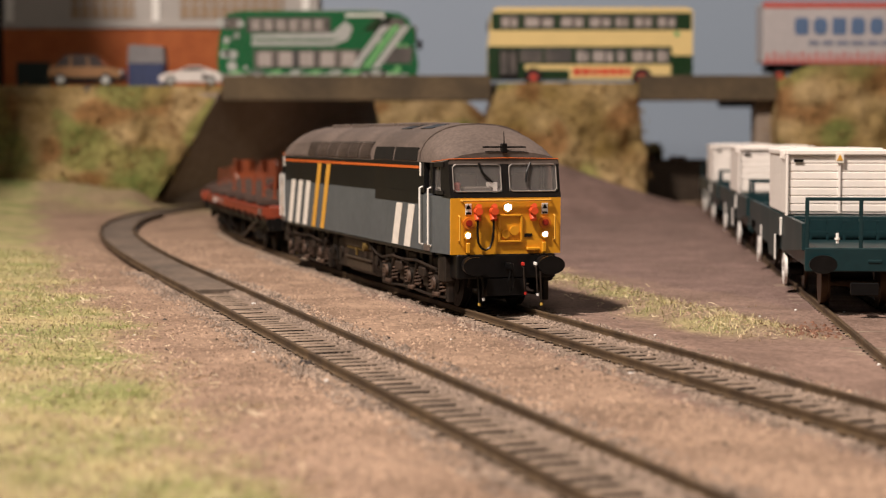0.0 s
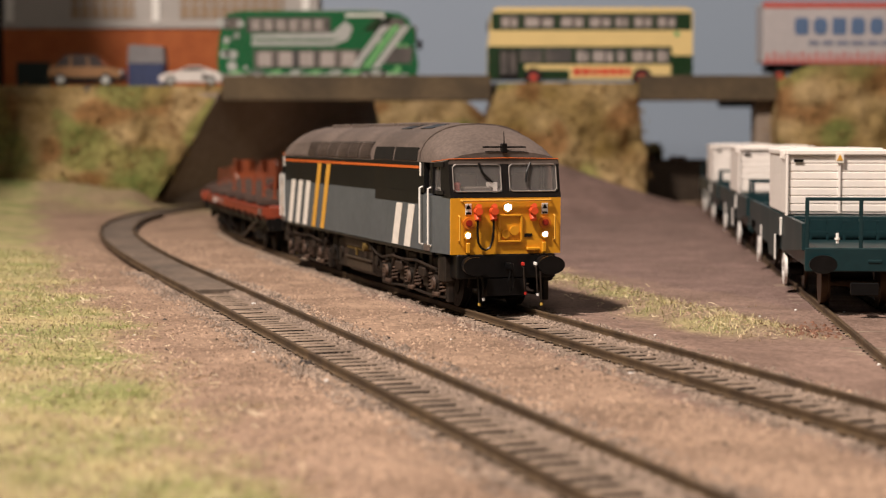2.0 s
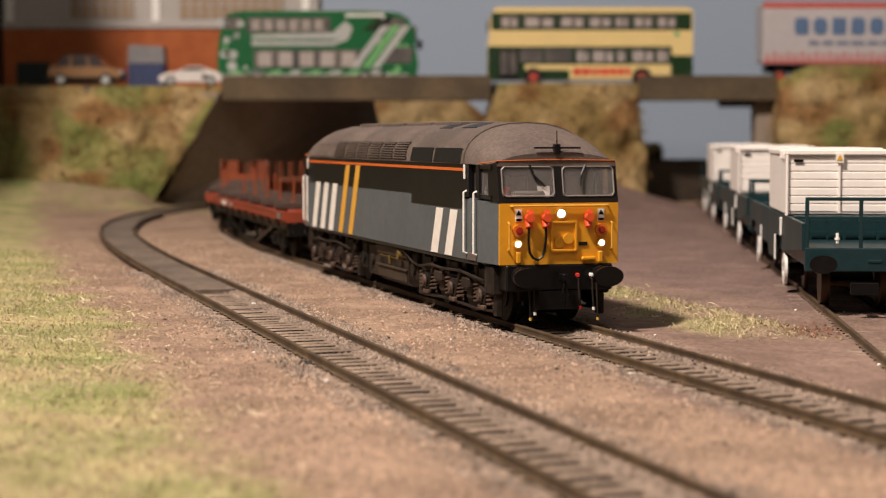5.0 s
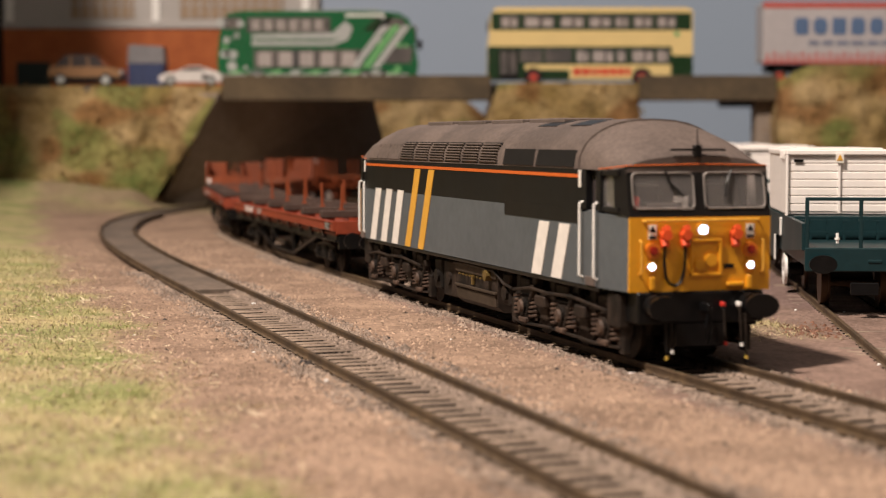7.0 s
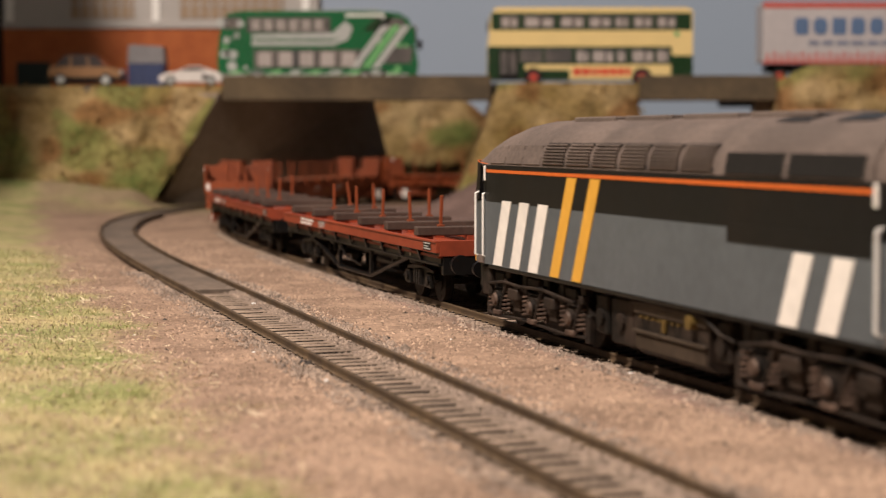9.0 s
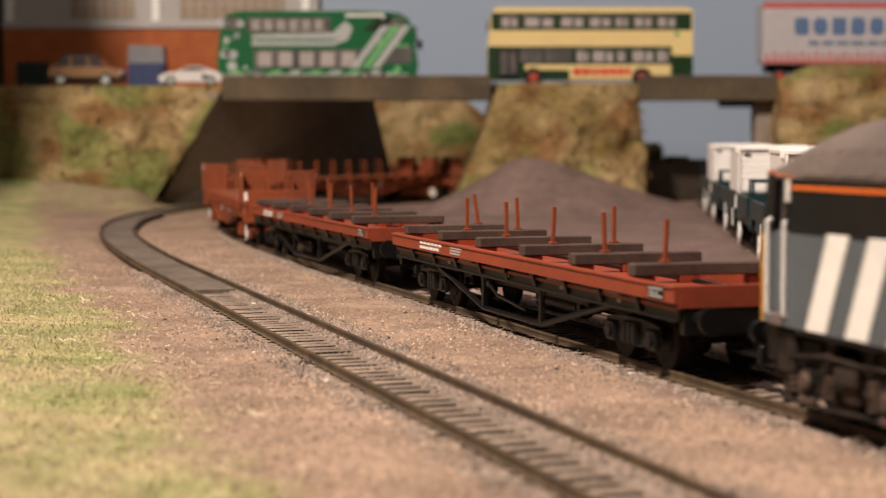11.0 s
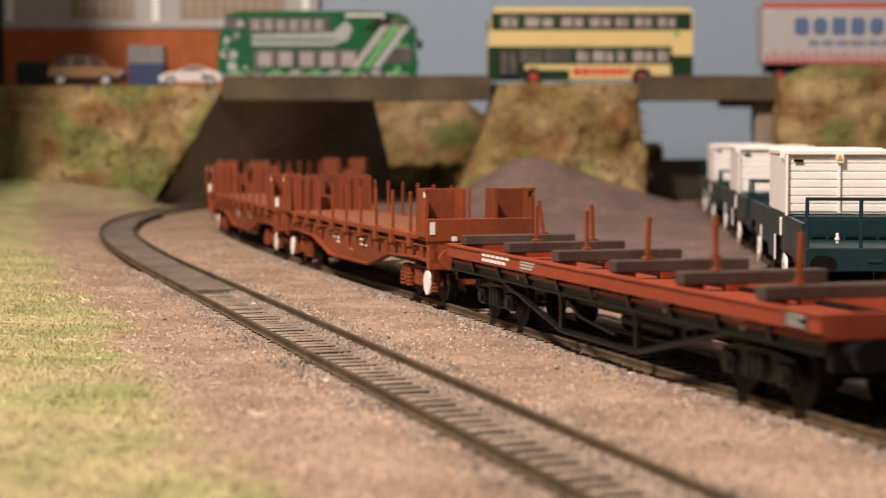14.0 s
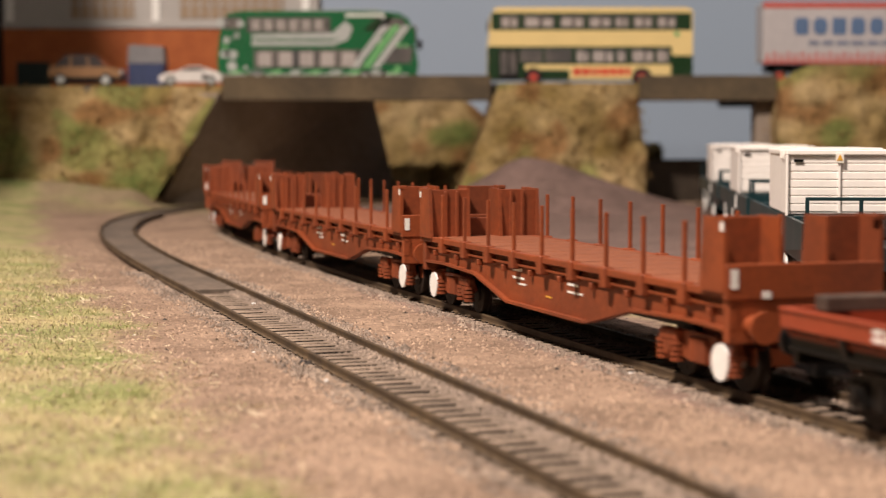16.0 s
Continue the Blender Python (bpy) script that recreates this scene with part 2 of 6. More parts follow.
# ---- mesh helpers, in millimetres ----
class Shape:
    """Collects faces in millimetres; each call adds one closed form."""

    def __init__(self):
        self.v, self.f = [], []

    def add(self, verts, faces):
        n = len(self.v)
        self.v += [tuple(p) for p in verts]
        self.f += [tuple(i + n for i in f) for f in faces]
        return self

    def box(self, x0, x1, y0, y1, z0, z1, c=0.0):
        """A box; c: the chamfer of its edges."""
        if c <= 0:
            return self.add([(x, y, z) for x in (x0, x1) for y in (y0, y1) for z in (z0, z1)],
                            [(0, 1, 3, 2), (4, 6, 7, 5), (0, 4, 5, 1), (2, 3, 7, 6), (0, 2, 6, 4), (1, 5, 7, 3)])
        bm = bmesh.new()
        bmesh.ops.create_cube(bm, size=1)
        for v in bm.verts:
            v.co = Vector(((x0 + x1) / 2 + v.co.x * (x1 - x0), (y0 + y1) / 2 + v.co.y * (y1 - y0), (z0 + z1) / 2 + v.co.z * (z1 - z0)))
        bmesh.ops.bevel(bm, geom=list(bm.edges), offset=c, segments=1, affect="EDGES")
        bm.verts.index_update()
        self.add([v.co[:] for v in bm.verts], [[v.index for v in f.verts] for f in bm.faces])
        bm.free()
        return self

    def cyl(self, a, b, r, n=14, r2=None, squash=None):
        """A cylinder or cone from a to b."""
        a, b = Vector(a), Vector(b)
        d = (b - a).normalized()
        u = d.orthogonal().normalized()
        if abs(d.z) < 0.9:
            u = Vector((0, 0, 1)).cross(d).normalized()
        w = d.cross(u)
        r2 = r if r2 is None else r2
        sq = squash or (1, 1)
        vs = []
        for p, q in ((a, r), (b, r2)):
            vs += [p + u * (q * sq[0] * math.cos(2 * math.pi * k / n)) + w * (q * sq[1] * math.sin(2 * math.pi * k / n)) for k in range(n)]
        fs = [(k, (k + 1) % n, n + (k + 1) % n, n + k) for k in range(n)] + [tuple(range(n))[::-1], tuple(range(n, 2 * n))]
        return self.add(vs, fs)

    def tube(self, pts, r, n=7):
        """A bent rod through the points, in one piece."""
        ps = [Vector(q) for q in pts]
        closed = (ps[0] - ps[-1]).length < 1e-6
        if closed:
            ps = ps[:-1]
        m = len(ps)
        u, rings = None, []
        for k in range(m):
            a = ps[(k - 1) % m] if closed or k else ps[k]
            b = ps[(k + 1) % m] if closed or k < m - 1 else ps[k]
            d = (b - a).normalized()
            u = (u - d * u.dot(d)) if u is not None else d.orthogonal()
            u = u.normalized() if u.length > 1e-4 else d.orthogonal().normalized()
            w = d.cross(u)
            rings.append([ps[k] + u * (r * math.cos(2 * math.pi * j / n)) + w * (r * math.sin(2 * math.pi * j / n)) for j in range(n)])
        fs = []
        for k in range(m if closed else m - 1):
            q = (k + 1) % m
            fs += [(k * n + j, k * n + (j + 1) % n, q * n + (j + 1) % n, q * n + j) for j in range(n)]
        if not closed:
            fs += [tuple(range(n))[::-1], tuple(range((m - 1) * n, m * n))]
        return self.add([v for ring in rings for v in ring], fs)

    def prism(self, outline, y0, y1):
        """An outline in x and z, drawn out along y."""
        n = len(outline)
        return self.add([(x, y, z) for y in (y0, y1) for x, z in outline],
                        [tuple(range(n)), tuple(range(n, 2 * n))[::-1]] + [(k, n + k, n + (k + 1) % n, (k + 1) % n) for k in range(n)])

    def prism_x(self, outline, x0, x1):
        """An outline in y and z, drawn out along x."""
        n = len(outline)
        return self.add([(x, y, z) for x in (x0, x1) for y, z in outline],
                        [tuple(range(n))[::-1], tuple(range(n, 2 * n))] + [(k, (k + 1) % n, n + (k + 1) % n, n + k) for k in range(n)])

    def mesh(self, name, *materials, smooth=False):
        me = bpy.data.meshes.new(name)
        me.from_pydata([(x * MM, y * MM, z * MM) for x, y, z in self.v], [], self.f)
        for m in materials:
            me.materials.append(m)
        bm = bmesh.new()
        bm.from_mesh(me)
        bmesh.ops.recalc_face_normals(bm, faces=bm.faces)
        bm.to_mesh(me)
        bm.free()
        if smooth:
            me.shade_smooth()
            me.set_sharp_from_angle(angle=radians(35))
        return me


def part(name, shape, material, parent, label="", smooth=False, at=None):
    """Links a shape as one mesh object under a thing or a part."""
    me = shape if isinstance(shape, bpy.types.Mesh) else shape.mesh(name, material, smooth=smooth)
    ob = new(name, me)
    ob.parent = parent
    if at is not None:
        ob.location = Vector(at) * MM
    return tagged(ob, label) if label else ob


def thing(name, label, category, m=None, group="", kind=""):
    ob = new(name)
    ob.empty_display_size = 0.02
    if m is not None:
        ob.matrix_basis = m
    return tagged(ob, label, category, group, kind)


def solid(name, shape, material, label, category, group="", kind="", smooth=False):
    return tagged(new(name, shape.mesh(name, material, smooth=smooth)), label, category, group, kind)


# ---- the two running lines ----
def catmull(ctrl, n=30):
    out = []
    for i in range(1, len(ctrl) - 2):
        p0, p1, p2, p3 = (np.array(p, float) for p in ctrl[i - 1:i + 3])
        for k in range(n):
            t = k / n
            out.append(0.5 * (2 * p1 + (p2 - p0) * t + (2 * p0 - 5 * p1 + 4 * p2 - p3) * t * t + (3 * p1 - p0 - 3 * p2 + p3) * t ** 3))
    return np.array(out)


def even(q, step=5.0):
    run = np.r_[0, np.cumsum(np.hypot(*np.diff(q, axis=0).T))]
    s = np.arange(0, run[-1], step)
    return np.c_[np.interp(s, run, q[:, 0]), np.interp(s, run, q[:, 1])]


def smooth_line(q, w):
    k, r = np.ones(w) / w, q.copy()
    for j in (0, 1):
        r[w:-w, j] = np.convolve(q[:, j], k, "same")[w:-w]
    return r


def along(q):
    t = np.gradient(q, axis=0)
    return t / np.hypot(*t.T)[:, None]


WAY = np.array([0.2957, -0.9553])
BASE = np.array([-30.5, 446.0])
OUTER = even(smooth_line(smooth_line(even(catmull(
    [tuple(BASE + WAY * s) for s in (700, 500, 300, 100, 0)] +
    [(-77, 600), (-108, 700), (-137, 800), (-163, 900), (-185, 1000), (-198, 1100), (-202, 1200), (-197, 1280), (-183, 1350),
     (-158, 1410), (-122, 1465), (-70, 1515), (-5, 1555), (70, 1580), (150, 1595), (300, 1600), (600, 1600), (1000, 1600)])), 31), 31))
_t = along(OUTER)
INNER = even(OUTER + 67.5 * np.c_[_t[:, 1], -_t[:, 0]])
INNER_T = along(INNER)


def on_line(s):
    """The place on the inner line, s millimetres from its near end; straight on beyond it."""
    if s <= 0:
        return INNER[0] - INNER_T[0] * -s
    k = s / 5.0
    i = min(int(k), len(INNER) - 2)
    return INNER[i] + (INNER[i + 1] - INNER[i]) * (k - i)


# ---- ground ----
GRASS_EDGE = [(-330, 1500), (-260, 1150), (-201, 908), (-132, 632), (-97, 531), (-70, 422), (-53, 366), (-36, 311), (-25, 260), (25, 60), (90, -200), (160, -500)]


def edge_x(y):
    return float(np.interp(-y, [-p[1] for p in GRASS_EDGE], [p[0] for p in GRASS_EDGE]))


def clamp(v, a=0.0, b=1.0):
    return max(a, min(b, v))


def step(v, a, b):
    t = clamp((v - a) / (b - a))
    return t * t * (3 - 2 * t)


def siding_x(y):
    return 122.5 + 0.1 * (y - 519)


def line_gap(x, y, line):
    return float(np.min(np.hypot(line[:, 0] - x, line[:, 1] - y)))


def strip_x(y):
    """The middle of the grass strip between the line and the yard."""
    return 44 + (646 - y) * 0.232


def zones(x, y):
    """How grassy and how grey the ground is at a place."""
    w = 12 * noise.noise(Vector((x / 30, y / 30, 3.0))) + 5 * noise.noise(Vector((x / 9, y / 9, 7.0)))
    grass = step(edge_x(y) - x + w * 1.3, -5, 14)
    grass *= 0.8 + 0.2 * step(noise.noise(Vector((x / 55, y / 55, 9.0))), -0.3, 0.2)
    c = strip_x(y)
    if 452 < y < 760:
        grass = max(grass, (0.35 + 0.45 * step(noise.noise(Vector((x / 16, y / 22, 4.0))), -0.2, 0.25)) * (1 - step(abs(x - c + w * 0.8) - 5 - 5 * (1 - step(y, 500, 560)), 0, 12)) * step(y, 452, 476))
    yard = step(x - (52 + (690 - y) * 0.34) + w * 0.5, 0, 14) * step(y - 500 + w, 0, 40) * (1 - step(y, 1330, 1420))
    if y < 700:
        yard = max(yard, 0.65 * step(x - (40 + (446 - y) * 0.3095) - 14 + w * 0.3, 0, 8))
    if y < 640:
        yard = max(yard, 0.6 * (1 - step(abs(x - 40 - (446 - y) * 0.3095) + w * 0.5, 16, 24)))
    yard *= 1 - grass
    if y > 1180 and x < -150:
        grass = max(grass, (0.25 + 0.4 * step(w, -4, 6)) * step(y, 1180, 1320))
    return grass, yard


PILE = (60.0, 1290.0)


def height(x, y):
    """The ground's height in millimetres; 0 is the top of the rails."""
    h = -2.0 + 0.5 * noise.noise(Vector((x / 24, y / 24, 1.0))) + 0.25 * noise.noise(Vector((x / 6, y / 6, 2.0)))
    h += 14 * step(y, 1285, 1362) * step(-x, 212, 240) + 6 * step(y, 1100, 1300) * step(-x, 240, 300)
    if 452 < y < 700:
        h += 1.6 * (1 - step(abs(x - strip_x(y)), 3, 16)) * step(y, 452, 480) * (1 - step(y, 620, 700))
    if x < edge_x(y):
        h += 1.5 * step(edge_x(y) - x, 0, 60)
    r = math.hypot((x - PILE[0]) / (0.72 if x < PILE[0] else 1.2), (y - PILE[1]) / 0.85)
    if r < 120:
        t = 1 - r / 120
        h += 44 * t ** 1.35 - 3.5 * math.exp(-(r / 12) ** 2)
    return h


def make_ground():
    xs = list(np.arange(-900, -320, 30)) + list(np.arange(-320, 260, 4.0)) + list(np.arange(260, 901, 30))
    ys = list(np.arange(-600, 150, 30)) + list(np.arange(150, 700, 4.0)) + list(np.arange(700, 1500, 9.0)) + list(np.arange(1500, 1901, 40))
    g = Shape()
    nx = len(xs)
    cols = []
    for y in ys:
        for x in xs:
            h = height(x, y)
            if 100 < y < 1200 and -260 < x < 200:
                d = min(line_gap(x, y, NEAR_LINES[0]), line_gap(x, y, NEAR_LINES[1]))
                h = h + (-4.6 - h) * (1 - step(d, 9.5, 15.0))
            g.v.append((x, y, h))
            cols.append(zones(x, y))
    for j in range(len(ys) - 1):
        for i in range(nx - 1):
            g.f.append((j * nx + i, j * nx + i + 1, (j + 1) * nx + i + 1, (j + 1) * nx + i))
    me = g.mesh("ground", EARTH)
    at = me.color_attributes.new("zone", "FLOAT_COLOR", "POINT")
    at.data.foreach_set("color", np.array([(a, b, 0, 1) for a, b in cols], np.float32).ravel())
    me.shade_smooth()
    return tagged(new("ground", me), "sandy brown model ground with green grass and grey gravel yard", "ground", kind="structure")


NEAR_LINES = [OUTER[(OUTER[:, 1] > 0) & (OUTER[:, 1] < 1300)][::2], INNER[(INNER[:, 1] > 0) & (INNER[:, 1] < 1300)][::2]]
make_ground()
part_base = Shape().box(-900, 900, -600, 1900, -60, -14)
solid("baseboard", part_base, PLASTER, "plain board under the whole layout", "board", kind="structure")


def sweep(line, outline):
    """Draws an outline (across, up) along a line."""
    t = along(line)
    nrm = np.c_[-t[:, 1], t[:, 0]]
    s, n = Shape(), len(outline)
    for p, q in zip(line, nrm):
        s.v += [(p[0] + q[0] * a, p[1] + q[1] * a, z) for a, z in outline]
    for k in range(len(line) - 1):
        for j in range(n):
            a, b = k * n + j, k * n + (j + 1) % n
            s.f.append((a, b, b + n, a + n))
    s.f += [tuple(range(n)), tuple(range(len(s.v) - n, len(s.v)))]
    return s


def rail_outline(c):
    return [(c - 1.0, -2.1), (c + 1.0, -2.1), (c + 1.0, -1.8), (c + 0.35, -1.6), (c + 0.35, -0.8), (c + 0.5, -0.6), (c + 0.5, -0.1), (c + 0.4, 0), (c - 0.4, 0),
            (c - 0.5, -0.1), (c - 0.5, -0.6), (c - 0.35, -0.8), (c - 0.35, -1.6), (c - 1.0, -1.8)]


GAUGE = 9.3
CHAIR = Shape().box(-0.6, 0.6, -1.5, -1.05, -2.1, -1.6).box(-0.6, 0.6, 1.05, 1.5, -2.1, -1.6)


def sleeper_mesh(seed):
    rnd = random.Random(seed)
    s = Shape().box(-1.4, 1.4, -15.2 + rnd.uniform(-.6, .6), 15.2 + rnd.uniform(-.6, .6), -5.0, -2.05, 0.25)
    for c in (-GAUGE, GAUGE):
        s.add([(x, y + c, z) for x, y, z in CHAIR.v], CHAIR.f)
    me = s.mesh("sleeper", SLEEPER, SLEEPER_SHADE)
    # tops keep the dusty tone; all other faces carry the painted gap shade
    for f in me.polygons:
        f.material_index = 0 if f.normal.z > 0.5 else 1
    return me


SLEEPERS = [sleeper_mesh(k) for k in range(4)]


def make_track(label, line, sleeper_range, group="running lines"):
    tr = thing("railway_track", label, "track", group=group)
    for c in (-GAUGE, GAUGE):
        part("rail", sweep(line, rail_outline(c)), RAIL_MAT, tr)
    run = np.r_[0, np.cumsum(np.hypot(*np.diff(line, axis=0).T))]
    t = along(line)
    rnd = random.Random(4)
    spots = []
    s = 0.0
    while s < run[-1]:
        x, y = np.interp(s, run, line[:, 0]), np.interp(s, run, line[:, 1])
        a = math.atan2(np.interp(s, run, t[:, 1]), np.interp(s, run, t[:, 0]))
        if sleeper_range[0] < y < sleeper_range[1]:
            spots.append((x, y, a))
        s += 6.5
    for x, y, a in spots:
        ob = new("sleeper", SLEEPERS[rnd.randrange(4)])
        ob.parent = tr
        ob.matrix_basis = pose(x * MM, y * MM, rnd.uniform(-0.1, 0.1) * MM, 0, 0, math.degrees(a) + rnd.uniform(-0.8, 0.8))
    return tr


def along_to(line, y0, y1):
    return line[(line[:, 1] > y0) & (line[:, 1] < y1)]


near_outer = OUTER[(OUTER[:, 1] > 60)]
track_outer = make_track("weathered brown rails on dusty grey sleepers, unused loop", near_outer, (150, 600))
part("infill", sweep(along_to(OUTER, 600, 1330), [(-8.0, -3.4), (8.0, -3.4), (8.0, -1.2), (-8.0, -1.2)]), mat("dusty_board_infill", (0.16, 0.12, 0.092), 0.9, vary=0.3, grain=420, second=(0.10, 0.078, 0.062), mix_scale=40, bump=0.3), track_outer,
     "flat grey board laid between the rails")
in_ext = np.vstack([INNER[0] - INNER_T[0] * np.arange(500, 0, -10)[:, None], INNER])
track_inner = make_track("weathered brown rails on dusty sleepers under the train", in_ext, (200, 1000))
siding = np.array([(siding_x(y), y) for y in np.arange(395, 1420, 10.0)])
make_track("rusty siding rails half buried in gravel", siding, (400, 640), "sidings")

# ---- bridge, banks and road ----
ROAD_Z = 94.0
bridge = thing("road_bridge", "brown concrete road bridge with stained parapet beams", "bridge", kind="structure")
for x0, x1 in ((-174, 38), (155, 264)):
    part("parapet_beam", Shape().box(x0, x1, 1404, 1414, 80, 100, 0.8), CONCRETE, bridge)
part("deck", Shape().box(-173, 120, 1416, 1590, 86, ROAD_Z), ROAD, bridge)
# extra length back to 1700 is added to shade the backscene here
part("deck", Shape().box(120.1, 261, 1416, 1700, 86, ROAD_Z), ROAD, bridge)
part("pillar", Shape().box(249, 263, 1418, 1440, -3, 85.5, 0.6), ABUT, bridge)
# sloping dark abutment beside the line, from front left to back right
ab = Shape()
ab.add([(-226, 1404, -6), (-176, 1404, 86), (-40, 1590, -6), (-62, 1590, 86), (-262, 1590, -6), (-262, 1590, 86), (-262, 1440, -6), (-262, 1440, 86)],
       [(0, 2, 3, 1), (2, 4, 5, 3), (4, 6, 7, 5), (6, 0, 1, 7), (1, 3, 5, 7), (0, 6, 4, 2)])
part("abutment", ab, ABUT, bridge, "dark sloping stone abutment wall")


def make_bank(name, label, outline, seed, green, clumps):
    """A scenic bank: outline(u, v) gives its skin, u along and v from foot to top."""
    nu, nv = 110, 40
    s, cols = Shape(), []
    for j in range(nv + 1):
        for i in range(nu + 1):
            u, v = i / nu, j / nv
            p = Vector(outline(u, v))
            q = p / 22 + Vector((seed, 0, 0))
            n = noise.noise(q * .6) * 9 + noise.noise(q) * 7 + noise.noise(q * 2.7) * 3.5 + noise.noise(q * 7) * 1.2
            k = min(1.0, 6 * (1 - v), 1.0)
            p += Vector((0.25 * n, -n, 0.35 * n)) * k
            s.v.append(p[:])
            g = step(noise.noise(p / 38 + Vector((seed, 5, 1))) + green + 0.35 * (0.5 - v), 0.0, 0.3)
            b = step(noise.noise(p / 30 + Vector((seed, 9, 4))), 0.08, 0.4) * 0.8
            cols.append((g, b * (1 - 0.6 * g), 0, 1))
    for j in range(nv):
        for i in range(nu):
            a = j * (nu + 1) + i
            s.f.append((a, a + 1, a + nu + 2, a + nu + 1))
    me = s.mesh(name, BANK)
    at = me.color_attributes.new("zone", "FLOAT_COLOR", "POINT")
    at.data.foreach_set("color", np.array(cols, np.float32).ravel())
    me.shade_smooth()
    bank = tagged(new(name, me), label, "embankment", kind="structure")
    # foam clumps on the skin
    rnd = random.Random(seed)
    c = Shape()
    for _ in range(clumps):
        p = Vector(s.v[rnd.randrange(len(s.v))])
        for _ in range(rnd.randint(4, 8)):
            o = p + Vector((rnd.gauss(0, 3), rnd.gauss(-1, 1.0), rnd.gauss(0, 2)))
            leaf(c, o, rnd.uniform(0.5, 1.5), rnd)
    tagged(new("bank_foliage", c.mesh("bank_foliage", FOLIAGE)), "brown and olive foam foliage on the banks", "foliage", kind="stuff")
    return bank


def leaf(c, o, r, rnd):
    a = Vector((rnd.gauss(0, 1), rnd.gauss(0, 1), rnd.gauss(0, 1))).normalized()
    b = a.orthogonal().normalized()
    d = a.cross(b)
    c.add([o + b * r, o + d * r, o - b * r * 0.8, o - d * r * 0.9, o + a * r * 0.7], [(0, 1, 4), (1, 2, 4), (2, 3, 4), (3, 0, 4)])


def left_bank(u, v):
    x1 = -228 + 54 * v
    x = -393 + (x1 + 393) * u
    return x, 1352 + 62 * v ** 0.8 + 20 * max(0, v - .9), 7 + 85 * v ** 1.1 - 12 * (1 - v) * step(u, 0.8, 1)


def mid_bank(u, v):
    # wraps round the pier: the sides turn back to the road
    x0, x1 = 2 + 42 * v ** 0.8, 158 - 2 * v
    a = (u - 0.2) / 0.6
    x = x0 + (x1 - x0) * clamp(a)
    back = max(0, -a, a - 1) / 0.34
    return x, 1362 + 36 * v ** 1.3 + 110 * back + 12 * (abs(clamp(a) - .5) * 2) ** 4, -6 + 100 * v


def right_bank(u, v):
    x = 262 + 320 * clamp((u - .12) / .88)
    back = max(0, .12 - u) / .12
    return x, 1345 + 50 * v + 100 * back, -6 + (100 + 14 * step(u, 0.1, 0.2)) * v


def far_bank(u, v):
    x = -120 + 330 * u
    return x, 1660 + 60 * v, -6 + (102 - 50 * step(u, .36, .62)) * v


make_bank("bank_left", "tall scenic bank with olive, tan and brown foam cover", left_bank, 3, 0.24, 380)
make_bank("bank_middle", "brown and olive scenic bank between two bridge spans", mid_bank, 11, -0.12, 300)
make_bank("bank_right", "brown olive scenic bank beside the siding", right_bank, 17, -0.1, 300)
make_bank("bank_far", "shaded brown scenic bank behind the bridge", far_bank, 23, -0.2, 200)
solid("road_left", Shape().box(-394, -174, 1416, 1700, 80, 92), ROAD, "grey model road on the left bank", "road", kind="structure")
solid("road_right", Shape().box(262, 700, 1416, 1700, 80, ROAD_Z - 0.2), ROAD, "grey model road on the right bank", "road", kind="structure")
# made-up wall: darkens the foot of the span and hides wagons beyond
solid("retaining_wall", Shape().box(124, 330, 1478, 1490, -6, 33, 1), TANK, "low dark wall added behind the siding to hide the far line", "wall", kind="structure")

# near part is unseen, lengthened to cast shadow on depot and left bank
solid("side_board", Shape().box(-408, -395, 990, 1800, -14, 520), BLACK, "dark end board at the edge of the layout", "board", kind="structure")

# ---- room ----
solid("backdrop", Shape().box(-1200, 1200, 1800, 1806, -60, 800), SKY, "pale grey-blue painted sky backscene board", "backdrop", kind="structure")
solid("wall_left", Shape().box(-1500, -1480, -2000, 2400, -800, 2200), PLASTER, "plain room wall", "wall", kind="structure")
solid("wall_right", Shape().box(1480, 1500, -2000, 2400, -800, 2200), PLASTER, "plain room wall", "wall", kind="structure")
solid("wall_back", Shape().box(-1480, 1480, 2380, 2400, -800, 2200), PLASTER, "plain room wall", "wall", kind="structure")
solid("wall_behind", Shape().box(-1480, 1480, -2000, -1980, -800, 2200), PLASTER, "plain room wall", "wall", kind="structure")
solid("ceiling", Shape().box(-1500, 1500, -2000, 2400, 2200, 2220), PLASTER, "plain room ceiling", "ceiling", kind="structure")
solid("floor", Shape().box(-1500, 1500, -2000, 2400, -820, -800), PLASTER, "plain room floor", "floor", kind="structure")


